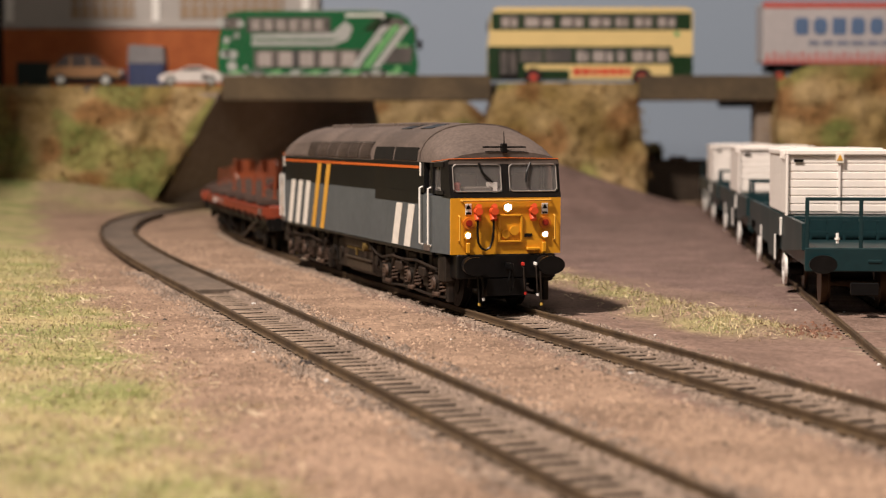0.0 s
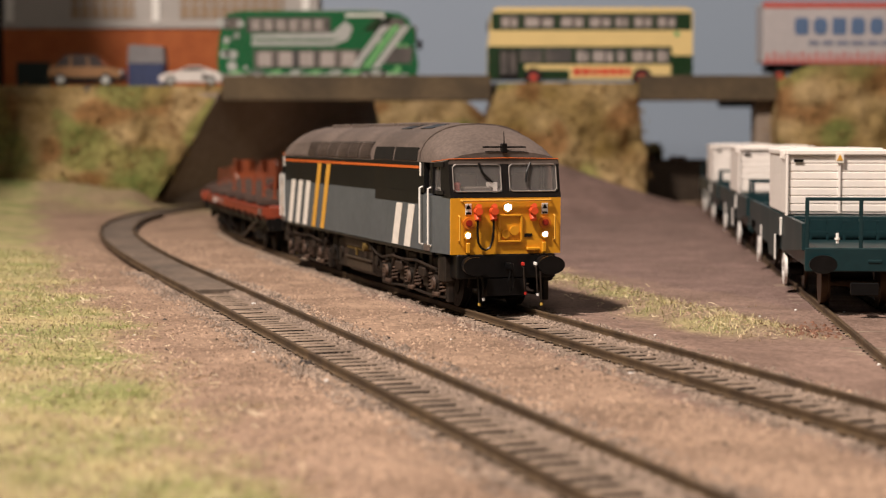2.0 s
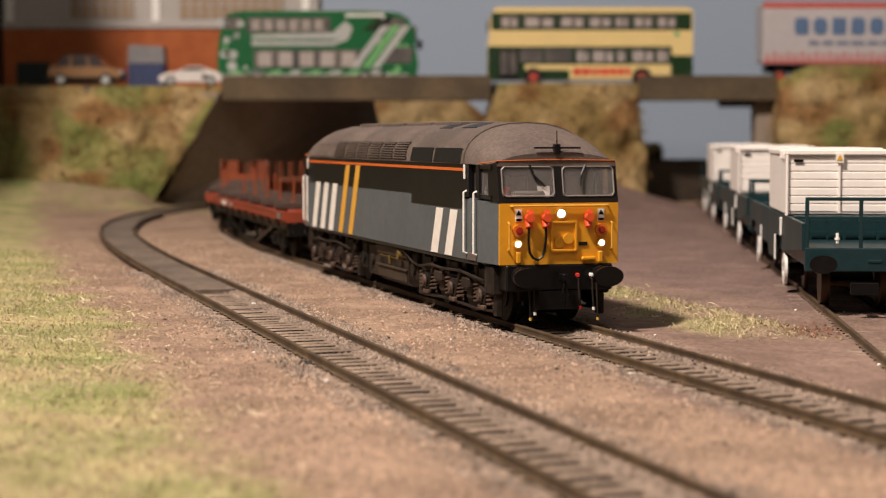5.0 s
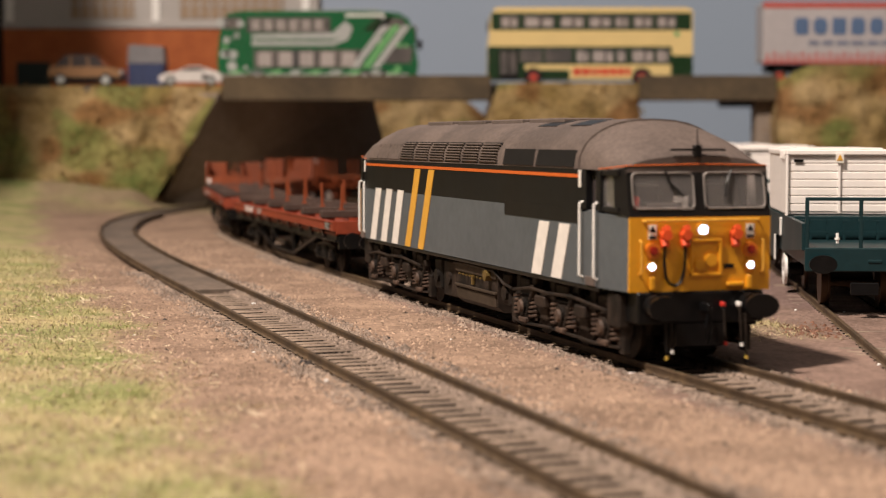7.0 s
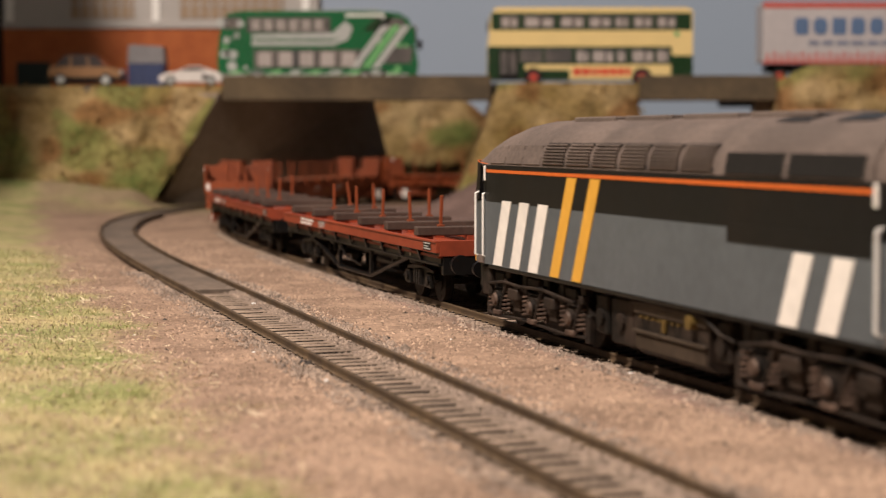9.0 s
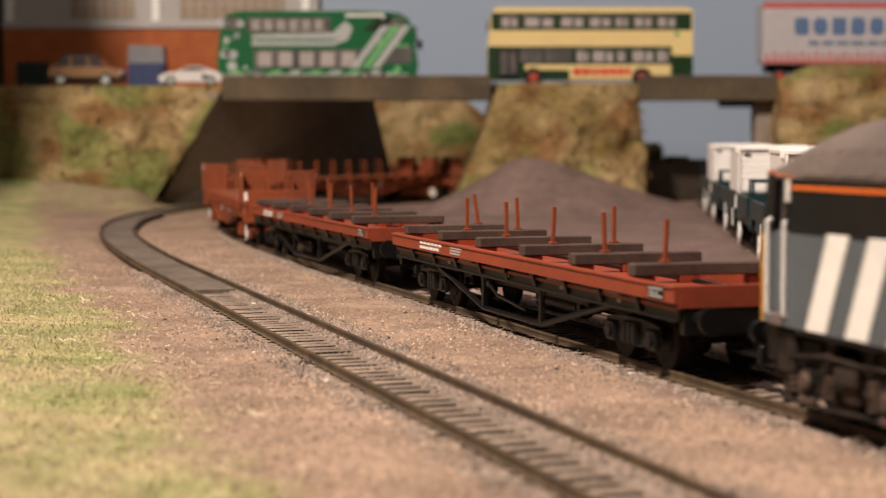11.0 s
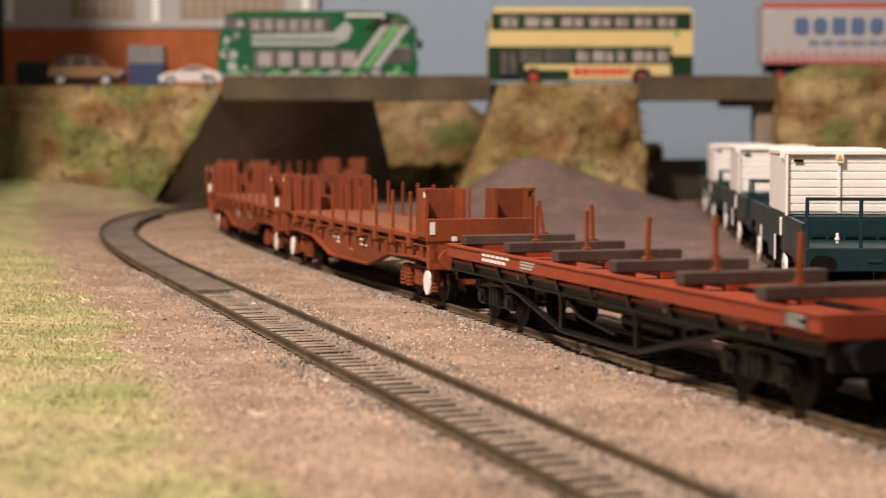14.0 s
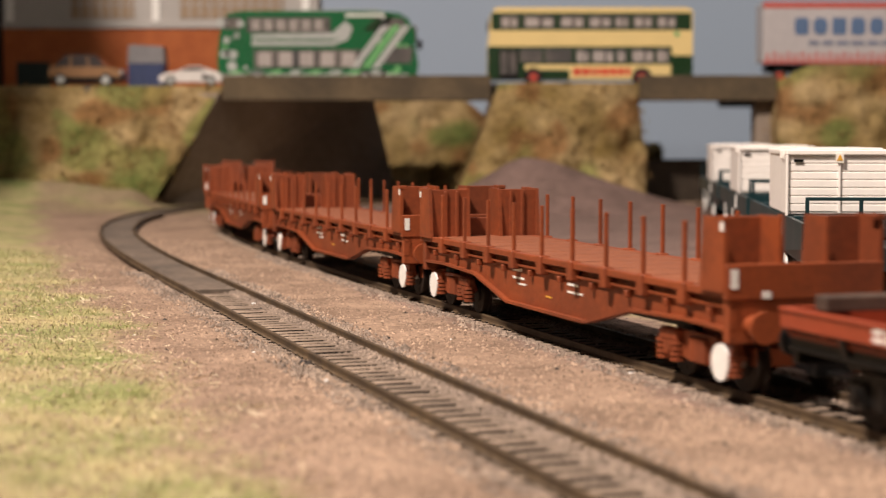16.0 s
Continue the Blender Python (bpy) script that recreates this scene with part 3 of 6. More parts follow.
# ---- rolling stock ----
def wheelset(parent, x, r, tread=1.6, face=None, gauge=7.4, spokes=False):
    """An axle with two flanged wheels; turns about its own y axis."""
    s = Shape().cyl((0, -9.5, 0), (0, 9.5, 0), 1.0, 8)
    for side in (-1, 1):
        s.cyl((0, side * gauge, 0), (0, side * (gauge + 0.6), 0), r + 0.7, 22)
        s.cyl((0, side * (gauge + 0.6), 0), (0, side * (gauge + 2.4), 0), r, 22)
        s.cyl((0, side * (gauge + 2.4), 0), (0, side * (gauge + 2.7), 0), r * 0.5, 10)
        for k in range(4):
            a = k * math.pi / 2
            s.box(math.cos(a) * r * .7 - .5, math.cos(a) * r * .7 + .5, side * (gauge + 2.35) - .15, side * (gauge + 2.35) + .25, math.sin(a) * r * .7 - .5, math.sin(a) * r * .7 + .5)
    w = part("wheelset", s, CHASSIS, parent, smooth=True, at=(x, 0, r))
    if face:
        f = Shape()
        for side in (-1, 1):
            f.cyl((0, side * 9.6, 0), (0, side * 14.9, 0), 1.2, 10)
            f.cyl((0, side * 14.6, 0), (0, side * 15.2, 0), 3.7, 24)
        part("wheel_face", f, face, w, "white-painted wheel face")
    WHEELS.append((w, r))
    return w


WHEELS, BOGIES, TRAIN = [], [], []


def loco_section(x):
    """The body's outline at x: half width, height of the roof's edge, height of the roof's crown."""
    e = 119.0 - abs(x)
    w = 18.3 - 1.4 * (1 - step(e, 0, 18)) ** 1.5
    edge = 43.0 + 0.4 * step(e, 0, 20)
    crown = 46.6 + 8.6 * math.sin(math.pi / 2 * clamp(e / 34.0))
    return w, edge, crown


def rake(x, z):
    """The cab front leans back above its waist."""
    if abs(x) < 112:
        return x
    k = (abs(x) - 112) / 7.0
    return math.copysign(abs(x) - k * (max(0, z - 33) * 0.20 + max(0, 22 - z) * 0.04), x)


XS = [-119, -117.6, -115, -112, -106, -98, -90, -80] + list(range(-60, 61, 20)) + [80, 90, 98, 106, 112, 115, 117.6, 119]


def make_loco():
    loco = thing("diesel_locomotive", "grey and black diesel locomotive, yellow cab ends, weathered roof, lamps lit", "locomotive")
    # lower grey body with open window band above the waist at the cabs
    def wall(z0, z1, x0, x1, cap_ends, inner=0.0):
        s = Shape()
        xs = [x for x in XS if x0 < x < x1]
        xs = [x0] + xs + [x1]
        for x in xs:
            w = loco_section(x)[0] - inner
            s.v += [(rake(x, z0), -w, z0), (rake(x, z1), -w, z1), (rake(x, z1), w, z1), (rake(x, z0), w, z0)]
        for k in range(len(xs) - 1):
            for j in range(4):
                a, b = 4 * k + j, 4 * k + (j + 1) % 4
                s.f.append((a, b, b + 4, a + 4))
        n = len(s.v)
        s.f += [(0, 1, 2, 3), (n - 4, n - 3, n - 2, n - 1)]
        return s
    part("body", wall(16.6, 33.4, -118.2, 118.2, True), LOCO_GREY, loco, "slate-grey lower body side")
    part("body", wall(33.4, 43.2, -106, 93, True), LOCO_BLACK, loco, "black upper body side")
    for e in (-1, 1):
        a, b = sorted((e * 118.2, e * 119))
        part("cab_front", wall(16.6, 33.0, a, b, True), YELLOW, loco, "yellow cab front panel", smooth=False)
        # cab band with door, side windows and windscreens: pillars and rails
        HEX = [(0, 1, 2, 3), (4, 5, 6, 7), (0, 1, 5, 4), (1, 2, 6, 5), (2, 3, 7, 6), (3, 0, 4, 7)]
        def pillar(shape, name="window_pillar"):
            part(name, shape, LOCO_BLACK, loco, "black cab window pillar")
        for side in (-1, 1):
            pillar(Shape().box(*sorted((e * (93 if e > 0 else 106), e * (96.2 if e > 0 else 107.6))), *sorted((side * 16.9, side * 18.28)), 34, 43.2))
            if e > 0:
                pillar(Shape().box(*sorted((e * 102.6, e * 105)), *sorted((side * 16.8, side * 18.25)), 34, 43.2))
                pillar(Shape().box(*sorted((e * 105, e * 114.5)), *sorted((side * 16.8, side * 18.0)), 34, 35.0), "window_rail")
                pillar(Shape().box(*sorted((e * 105, e * 114.5)), *sorted((side * 16.8, side * 18.0)), 42.0, 43.2), "window_rail")
            pillar(Shape().add([(e * x, side * y, z) for x, y, z in ((112.6, 17.9, 34), (118.7, 17.0, 33), (118.7, 15.8, 33), (112.6, 16.6, 34), (111.6, 17.9, 43.2), (116.5, 17.0, 44), (116.5, 15.8, 44), (111.6, 16.6, 43.2))], HEX))
        for h, bar in ((17.0, ((118.9, 33), (118.55, 34.6), (117.4, 34.6), (117.6, 33))), (16.8, ((116.85, 42.9), (116.6, 44.2), (115.4, 44.2), (115.6, 42.9))), (1.0, ((118.75, 33.5), (116.7, 43.6), (115.6, 43.6), (117.5, 33.5)))):
            pillar(Shape().add([(e * x, y, z) for y in (-h, h) for x, z in bar], HEX), "window_rail" if h > 2 else "window_pillar")
        part("cab_interior", Shape().box(*sorted((e * (94 if e > 0 else 106.2), e * (95 if e > 0 else 107))), -16.5, 16.5, 33, 43).box(*sorted((e * 95, e * 116)), -16.3, 16.3, 33.0, 34.2).box(*sorted((e * 104, e * 108)), 5, 11, 34, 40, .5).box(*sorted((e * 104, e * 108)), -11, -5, 34, 40, .5).box(*sorted((e * 111, e * 116)), -12, -3, 34.2, 36.2, .4), CAB_IN, loco, "dim cab interior with seats and desk")
        part("cab_paper", Shape().box(*sorted((e * 115.2, e * 115.5)), -5, -1.6, 34.5, 37.5), WHITE, loco, "pale notice behind the windscreen")
        part("cab_seat_edge", Shape().box(*sorted((e * 112, e * 114)), -14.0, -12.4, 34.5, 37.5, .4), RED_TIP, loco, "red seat edge inside the cab")
        for side in (-1, 1):
            # windscreen glass and its pale rim
            zz = ((118.45, 34.9), (116.95, 42.7))
            y0, y1 = (1.3, 15.9) if side > 0 else (-15.9, -1.3)
            part("windscreen", Shape().add([(e * (x - dx), y, z) for dx in (0.0, 0.25) for (x, z), y in ((zz[0], y0), (zz[0], y1), (zz[1], y1), (zz[1], y0))], [(0, 1, 2, 3), (4, 5, 6, 7), (0, 1, 5, 4), (1, 2, 6, 5), (2, 3, 7, 6), (3, 0, 4, 7)]), GLASS, loco, "clear cab windscreen").visible_shadow = False
            fr = Shape()
            pts = [(y0 + .8, 0), (y1 - .8, 0), (y1, .1), (y1, .9), (y1 - .8, 1), (y0 + .8, 1), (y0, .9), (y0, .1), (y0 + .8, 0)]
            fr.tube([(e * (118.62 - 1.5 * k), y, 34.9 + 7.8 * k) for y, k in pts], 0.2, 6)
            part("windscreen_frame", fr, RIM, loco, "thin dull silver windscreen rim")
            part("wiper", Shape().tube([(e * 117.3, side * 8.0, 43.2), (e * 118.0, side * 6.6 if side > 0 else side * 7.2, 40.5), (e * 118.7, side * 6.0 if side > 0 else side * 4.0, 37.5)], 0.32, 6), BLACK, loco, "black windscreen wiper")
            if e > 0:
                part("cab_window", Shape().box(*sorted((e * 105.2, e * 112.6)), *sorted((side * 17.2, side * 17.45)), 35, 42), GLASS, loco, "small cab side window").visible_shadow = False
            dx = 0.0 if e > 0 else 11.4
            door = part("cab_door", Shape().box(*sorted((e * (96.2 + dx), e * (102.6 + min(dx, 10)))), *sorted((side * 16.2, side * 16.8)), 17.2, 43.0), LOCO_BLACK, loco, "dark recessed cab door")
            part("door_panel", Shape().box(*sorted((e * (96.9 + dx), e * (102.0 + min(dx, 10)))), *sorted((side * (17.3 if e > 0 else 16.9), side * (18.42 if e > 0 else 17.3))), 17.4, 33.8, .1), LOCO_GREY, door, "grey lower cab door panel")
            part("door_window", Shape().box(*sorted((e * (97.4 + dx), e * (101.4 + min(dx, 10)))), *sorted((side * 16.7, side * 17.0)), 35.2, 41.6, .1), CAR_GLASS, door, "dark door window")
            part("door_step", Shape().box(*sorted((e * (96.6 + dx), e * (102.2 + min(dx, 10)))), *sorted((side * 17.6, side * 18.6)), 16.6, 18.8, .2), ROOF, loco, "dusty door step")
            for x in (94.9, 103.8) if e > 0 else (107.2, 113.6):
                out = 19.3 if e > 0 else 18.6
                part("handrail", Shape().tube([(e * x, side * (out - .9), 18.4), (e * x, side * out, 18.8), (e * x, side * out, 35.4), (e * x, side * (out - .9), 35.8)], 0.32, 7), WHITE, loco, "white door handrail")
            part("marker_plate", Shape().box(*sorted((e * (92.6 if e > 0 else 105.4), e * (93.8 if e > 0 else 106.6))), *sorted((side * 18.4, side * 18.75)), 39, 43, .1), STRIPE_W, loco, "small pale end plate")
        # front fittings
        fx = 119.0
        def fbox(n, y0, y1, z0, z1, t, m, lab="", c=.2):
            return part(n, Shape().box(*sorted((e * (fx - 0.2), e * (fx + t))), y0 * e, y1 * e, z0, z1, c) if e > 0 else Shape().box(*sorted((e * (fx - 0.2), e * (fx + t))), *sorted((y0 * e, y1 * e)), z0, z1, c), m, loco, lab)
        # seen from the front, e*y runs from the viewer's left (-) to right (+)
        lit = LAMP_ON if e > 0 else LAMP_RED
        for y, z, r in ((0.3, 30.2, 1.05), (-11.9, 22.2, 0.78), (11.9, 22.2, 0.78)):
            part("headlight", Shape().cyl((e * 118.8, e * y, z), (e * 119.5, e * y, z), r + .5, 18), YELLOW, loco, "yellow lamp bezel", smooth=True)
            part("lamp_lens", Shape().cyl((e * 119.3, e * y, z), (e * 119.75, e * y, z), r, 18), lit, loco, "bright white lit lamp" if e > 0 else "unlit lamp lens", smooth=True)
        for y in (-11.6, 11.9):
            part("tail_lamp", Shape().cyl((e * 118.8, e * y, 25.7), (e * 119.9, e * y, 25.7), 1.0, 16).cyl((e * 119.9, e * y, 25.7), (e * 120.2, e * y, 25.7), .7, 14), LAMP_RED, loco, "red tail lamp lens", smooth=True)
            part("lamp_rim", Shape().cyl((e * 118.8, e * y, 25.7), (e * 119.7, e * y, 25.7), 1.75, 16), AMBER, loco, "yellow lamp rim", smooth=True)
            fbox("warning_label", y - .95, y + .95, 28.2, 31.4, .12, WHITE, "white electrical warning label", 0)
            part("warning_triangle", Shape().prism_x([(e * (y - .8), 29.8), (e * (y + .8), 29.8), (e * y, 31.2)], *sorted((e * 119.05, e * 119.2))), BLACK, loco, "black warning triangle")
            fbox("label_bars", y - .8, y + .8, 28.3, 28.9, .2, BLACK, "unreadable dark label print", 0)
            part("handrail", Shape().tube([(e * 118.8, e * (y + (2.9 if y > 0 else -2.9)), z) for z in (20.5,)] + [(e * 119.9, e * (y + (2.9 if y > 0 else -2.9)), z) for z in (20.8, 27.6)] + [(e * 118.8, e * (y + (2.9 if y > 0 else -2.9)), 28)], .25, 6), STRIPE_Y, loco, "yellow corner handrail")
        for y in (-9.0, -4.2, 8.0):
            part("jumper_socket", Shape().cyl((e * 118.8, e * y, 29.2), (e * 121.4, e * y, 29.2), 1.15, 14).cyl((e * 118.8, e * y, 29.2), (e * 120.2, e * y, 26.6), 1.0, 12).cyl((e * 119.4, e * y, 30.2), (e * 121.2, e * y, 30.7), .8, 10), SOCKET, loco, "orange-red jumper cable socket", smooth=True)
        part("jumper_cable", Shape().tube([(e * 119.9, e * y, z) for y, z in ((-9.0, 27), (-9.1, 23), (-8.8, 20), (-7.8, 18.4), (-6.5, 17.9), (-5.3, 18.6), (-4.6, 20.4), (-4.2, 23), (-4.2, 27))], .34, 8), BLACK, loco, "black looped jumper cable", smooth=True)
        pn = Shape()
        for a0, a1, b0, b1 in ((-2.6, 4.9, 27.6, 28.2), (-2.6, 4.9, 20.0, 20.6), (-2.6, -2.0, 20, 28.2), (4.3, 4.9, 20, 28.2)):
            pn.box(*sorted((e * 118.8, e * 119.6)), *sorted((e * a0, e * a1)), b0, b1, .1)
        pn.cyl((e * 118.8, e * -0.3, 22.4), (e * 119.5, e * -0.3, 22.4), 1.3, 14).cyl((e * 118.8, e * 2.4, 23.4), (e * 119.5, e * 2.4, 23.4), 1.4, 14)
        part("front_panel", pn, YELLOW, loco, "yellow framed access panel")
        fbox("number_bars", 5.6, 8.0, 21.5, 22.5, .1, LOCO_BLACK, "plain dark bars in place of the number", 0)
        fbox("lamp_bracket", 6.2, 10.2, 17.6, 18.5, 1.0, YELLOW, "yellow lamp bracket")
        fbox("lamp_bracket", 11.0, 12.2, 17.0, 20.0, .9, YELLOW, "yellow lamp bracket")
        fbox("lamp_bracket", -12.4, -11.2, 17.0, 20.0, .9, YELLOW, "yellow lamp bracket")
        part("grab_rail", Shape().tube([(e * 118.9, -13.8, 32.3), (e * 119.9, -13.6, 32.3), (e * 119.9, 13.6, 32.3), (e * 118.9, 13.8, 32.3)], .35, 7), STRIPE_Y, loco, "pale yellow grab rail under the windscreens")
        # below the cab
        bb = Shape().box(*sorted((e * 104, e * 119.5)), -15.2, 15.2, 9.5, 16.6, .4)
        bb.prism([(e * 119.5, 9.5), (e * 119.5, 4.5), (e * 113, 3.0), (e * 110, 9.5)], -6, 6)
        part("buffer_beam", bb, BLACK, loco, "grimy black buffer beam")
        for y in (-11.4, 11.4):
            part("buffer", Shape().cyl((e * 119, y, 13.6), (e * 122, y, 13.6), 2.5, 16).cyl((e * 122, y, 13.6), (e * 125.6, y, 13.6), 1.8, 16).cyl((e * 125.3, y, 13.6), (e * 126.6, y, 13.6), 3.2, 24, squash=(1.28, .84)), BLACK, loco, "black oval buffer", smooth=True)
        part("coupling_hook", Shape().box(*sorted((e * 119.5, e * 124)), -.6, .6, 12.4, 14.2, .2).tube([(e * 123, 0, 12.5), (e * 123.5, -.8, 9), (e * 123, 0, 5.5), (e * 123.3, .8, 9), (e * 123, 0, 12.5)], .35, 6), BLACK, loco, "black screw coupling")
        for y, m, zz in ((-9.5, BRASS, 2.2), (-8.2, WHITE, 3.6), (4.6, RED_TIP, 5.0), (8.5, WHITE, 4.6), (9.7, BRASS, 1.8)):
            part("brake_pipe", Shape().tube([(e * 119.6, e * y, 13.2), (e * 121.4, e * y, 12.6), (e * 121.8, e * y, 9), (e * 121.6, e * (y + .4), zz)], .26, 7), BLACK if y < 0 else CHASSIS, loco, "hanging brake pipe", smooth=True)
            part("pipe_tip", Shape().cyl((e * 121.6, e * (y + .4), zz + .5), (e * 121.6, e * (y + .4), zz - .3), .42, 8), m, loco, "coloured pipe tip")
            part("pipe_valve", Shape().box(*sorted((e * 119.6, e * 121.6)), *sorted((e * (y - .3), e * (y + .3))), 13.2, 14.2, .15), m if y > 0 else CHASSIS, loco)
        for y in (-15.3, 15.3):
            part("sand_box", Shape().box(*sorted((e * 106, e * 113)), y - 1.7, y + 1.7, 8, 16, .5), CHASSIS, loco)
    # roof: crowned shell
    s = Shape()
    k = 13
    xs = [-119.0, -118.2, -117, -115, -112, -108, -104, -98, -92, -85] + list(range(-75, 76, 15)) + [85, 92, 98, 104, 108, 112, 115, 117, 118.2, 119.0]
    for x in xs:
        w, edge, crown = loco_section(x)
        xr = math.copysign(abs(x) - 2.1 * step(abs(x), 100, 119), x)
        for j in range(k):
            a = -math.pi / 2 + math.pi * j / (k - 1)
            yy = math.sin(a)
            zc = math.cos(a) ** 0.9 if math.cos(a) > 1e-6 else 0
            s.v.append((math.copysign(abs(xr) + 0.0, xr), (w + .15) * math.copysign(abs(yy) ** 0.85, yy), edge - .2 + (crown - edge) * zc))
    for i in range(len(xs) - 1):
        for j in range(k - 1):
            a = i * k + j
            s.f.append((a, a + 1, a + k + 1, a + k))
        s.f.append((i * k, i * k + k, i * k + 2 * k - 1, i * k + k - 1))
    n = len(s.v)
    s.f += [tuple(range(k)), tuple(range(n - k, n))]
    part("roof", s, ROOF, loco, "domed dusty grey-brown roof", smooth=True)

    # roof side grilles: frames and slats
    for side in (-1, 1):
        def on_roof(x0, x1, c0, c1, out=0.25):
            """A patch of the roof skin between two heights, as shares of the roof's rise."""
            vs = []
            for o in (-.3, out):
                for x, c in ((x0, c0), (x1, c0), (x1, c1), (x0, c1)):
                    w, edge, crown = loco_section(x)
                    ca = c ** (1 / .9)
                    vs.append((x, side * ((w + .15) * math.sqrt(1 - ca * ca) ** .85 + o * .75), edge - .2 + (crown - edge) * c + o * .6))
            return vs, [(0, 1, 2, 3), (4, 5, 6, 7), (0, 1, 5, 4), (1, 2, 6, 5), (2, 3, 7, 6), (3, 0, 4, 7)]
        for x0, x1 in ((-101, -90), (-88.5, -77), (-75.5, -64)):
            part("roof_panel", Shape().add(*on_roof(x0, x1, .04, .44)), ROOF, loco, "raised roof side panel")
        for x0, x1 in ((38, 61), (63, 89)):
            part("roof_grille", Shape().add(*on_roof(x0, x1, .02, .36)), ROOF_DARK, loco, "dark mesh roof grille")
        for k in range(6):
            x0 = -62 + 16 * k
            part("grille_backing", Shape().add(*on_roof(x0, x0 + 15, .04, .5, .1)), ROOF_DARK, loco, "dark louvre opening")
            for q in range(7):
                c = .05 + q * .064
                part("louvre", Shape().add(*on_roof(x0 + .5, x0 + 14.5, c, c + .026, .5)), ROOF, loco)
        for x0 in (44, 67):
            part("exhaust_slot", Shape().add(*on_roof(x0, x0 + 13, .86, .975, .18)), BLACK, loco, "black roof exhaust slot")
        for e in (-1, 1):
            part("orange_line", Shape().tube([(e * 93, side * 18.25, 43.3), (e * 106, side * 18.2, 43.5), (e * 113, side * 17.9, 43.9), (e * 116.9, side * 16.9, 44.3), (e * 117.1, 0, 44.6)], .14, 6), ORANGE, loco, "thin orange line under the roof")
        part("orange_line", Shape().box(-105, 92, *sorted((side * 18.2, side * 18.5)), 41.2, 42.0), ORANGE, loco, "thin orange waist line")
        part("black_panel", Shape().box(39, 92, *sorted((side * 18.2, side * 18.42)), 30.6, 34.2), LOCO_BLACK, loco, "black lower panel")
        for x, a in ((-45.2, STRIPE_Y), (-30.7, STRIPE_Y)):
            part("yellow_stripe", Shape().prism([(x, 41.0), (x + 6, 41.0), (x - 5.6, 16.8), (x - 11.6, 16.8)], *sorted((side * 18.25, side * 18.46))), a, loco, "slanted yellow stripe")
        for x, zt in ((-92, 34), (-78.5, 34), (-65, 34), (65.6, 30.1), (79.5, 30.1)):
            dz = (zt - 16.8) * .43
            part("white_stripe", Shape().prism([(x, zt), (x + 7, zt), (x + 7 - dz, 16.8), (x - dz, 16.8)], *sorted((side * 18.25, side * 18.45))), STRIPE_W, loco, "slanted white stripe")
        part("body_skirt", Shape().box(-104, 104, *sorted((side * 17.0, side * 18.2)), 15.6, 16.6, .2), BLACK, loco)
    for x in (-70, -38, -6, 26):
        part("roof_hatch", Shape().box(x, x + 26, -7, 7, 53.4, 55.5, .3), ROOF, loco)
    part("roof_rib", sweep_arc(loco_section, 92), ROOF, loco)
    for e in (-1, 1):
        part("roof_horn", Shape().box(*sorted((e * 116.7, e * 117.5)), -6.6, 6.6, 47.5, 48.0, .1), BLACK, loco, "thin black roof bar")
        part("aerial", Shape().cyl((e * 117.0, 0, 46.4), (e * 116.6, 0, 52.4), .26, 6, .12), BLACK, loco, "thin black roof aerial")
        part("aerial_base", Shape().box(*sorted((e * 115.6, e * 117.6)), -.8, .8, 46.0, 48.8, .2), BLACK, loco)
    # tanks and bogies
    tank = part("fuel_tank", Shape().prism_x([(-14, 3.4), (14, 3.4), (16, 5), (16, 15.4), (-16, 15.4), (-16, 5)], -10, 27), CHASSIS, loco, "grimy fuel tank")
    for y in (-1, 1):
        part("tank_ledge", Shape().box(-9.6, 26.6, *sorted((y * 16, y * 17)), 8.2, 9.0, .2).box(-9.6, 26.6, *sorted((y * 16, y * 16.6)), 12.4, 15.2, .2), TANK, tank, "dusty brown tank ledge")
        part("tank_face", Shape().box(-9, 26, *sorted((y * 15.9, y * 16.4)), 4.8, 8.0, .2), TANK, tank, "dusty brown tank side")
        part("filler_cap", Shape().cyl((21, y * 16, 13.2), (21, y * 18, 13.2), 1.5, 12).box(6, 7.2, *sorted((y * 16.3, y * 16.9)), 9.6, 12.2), BRASS_OLD, tank, "dull brass filler and gauge")
        for k in range(7):
            part("tank_rivet", Shape().box(-6 + k * 3.2, -5.2 + k * 3.2, *sorted((y * 16.3, y * 16.8)), 11.6, 12.1), BRASS_OLD, tank)
        for x0, x1, z0 in ((-34, -27, 5.5), (-25, -12, 4.2), (29, 35, 6)):
            part("equipment_box", Shape().box(x0, x1, *sorted((y * 9, y * 15.4)), z0, 14.6, .5).cyl(((x0 + x1) / 2, y * 15.2, 9.4), ((x0 + x1) / 2, y * 16.2, 9.4), 2.0, 12), CHASSIS, loco, "grimy underfloor equipment box")
        part("air_pipe", Shape().tube([(-12, y * 16.2, 14.6), (4, y * 17.2, 15.1), (27, y * 17.2, 14.8), (33, y * 16.4, 11.8), (38, y * 15.8, 11.0)], .4, 6), CHASSIS, loco)
    part("underframe", Shape().box(-112, 112, -13, 13, 13.0, 16.7), BLACK, loco)
    for e in (-1, 1):
        b = part("bogie", Shape().box(-36, 36, -9, 9, 6, 12.6, .5), CHASSIS, loco, "grimy three-axle bogie", at=(e * 75, 0, 0))
        for side in (-1, 1):
            y = side * 14.2
            sf = Shape()
            sf.prism([(-38, 9), (-34, 12.2), (-14, 12.2), (-11, 10.8), (11, 10.8), (14, 12.2), (34, 12.2), (38, 9), (36, 6.8), (-36, 6.8)], *sorted((y - side * .8, y + side * .8)))
            for x in (-27, 0, 27):
                sf.box(x - 3.4, x + 3.4, *sorted((y, y + side * 1.9)), 4.4, 10.4, .5)
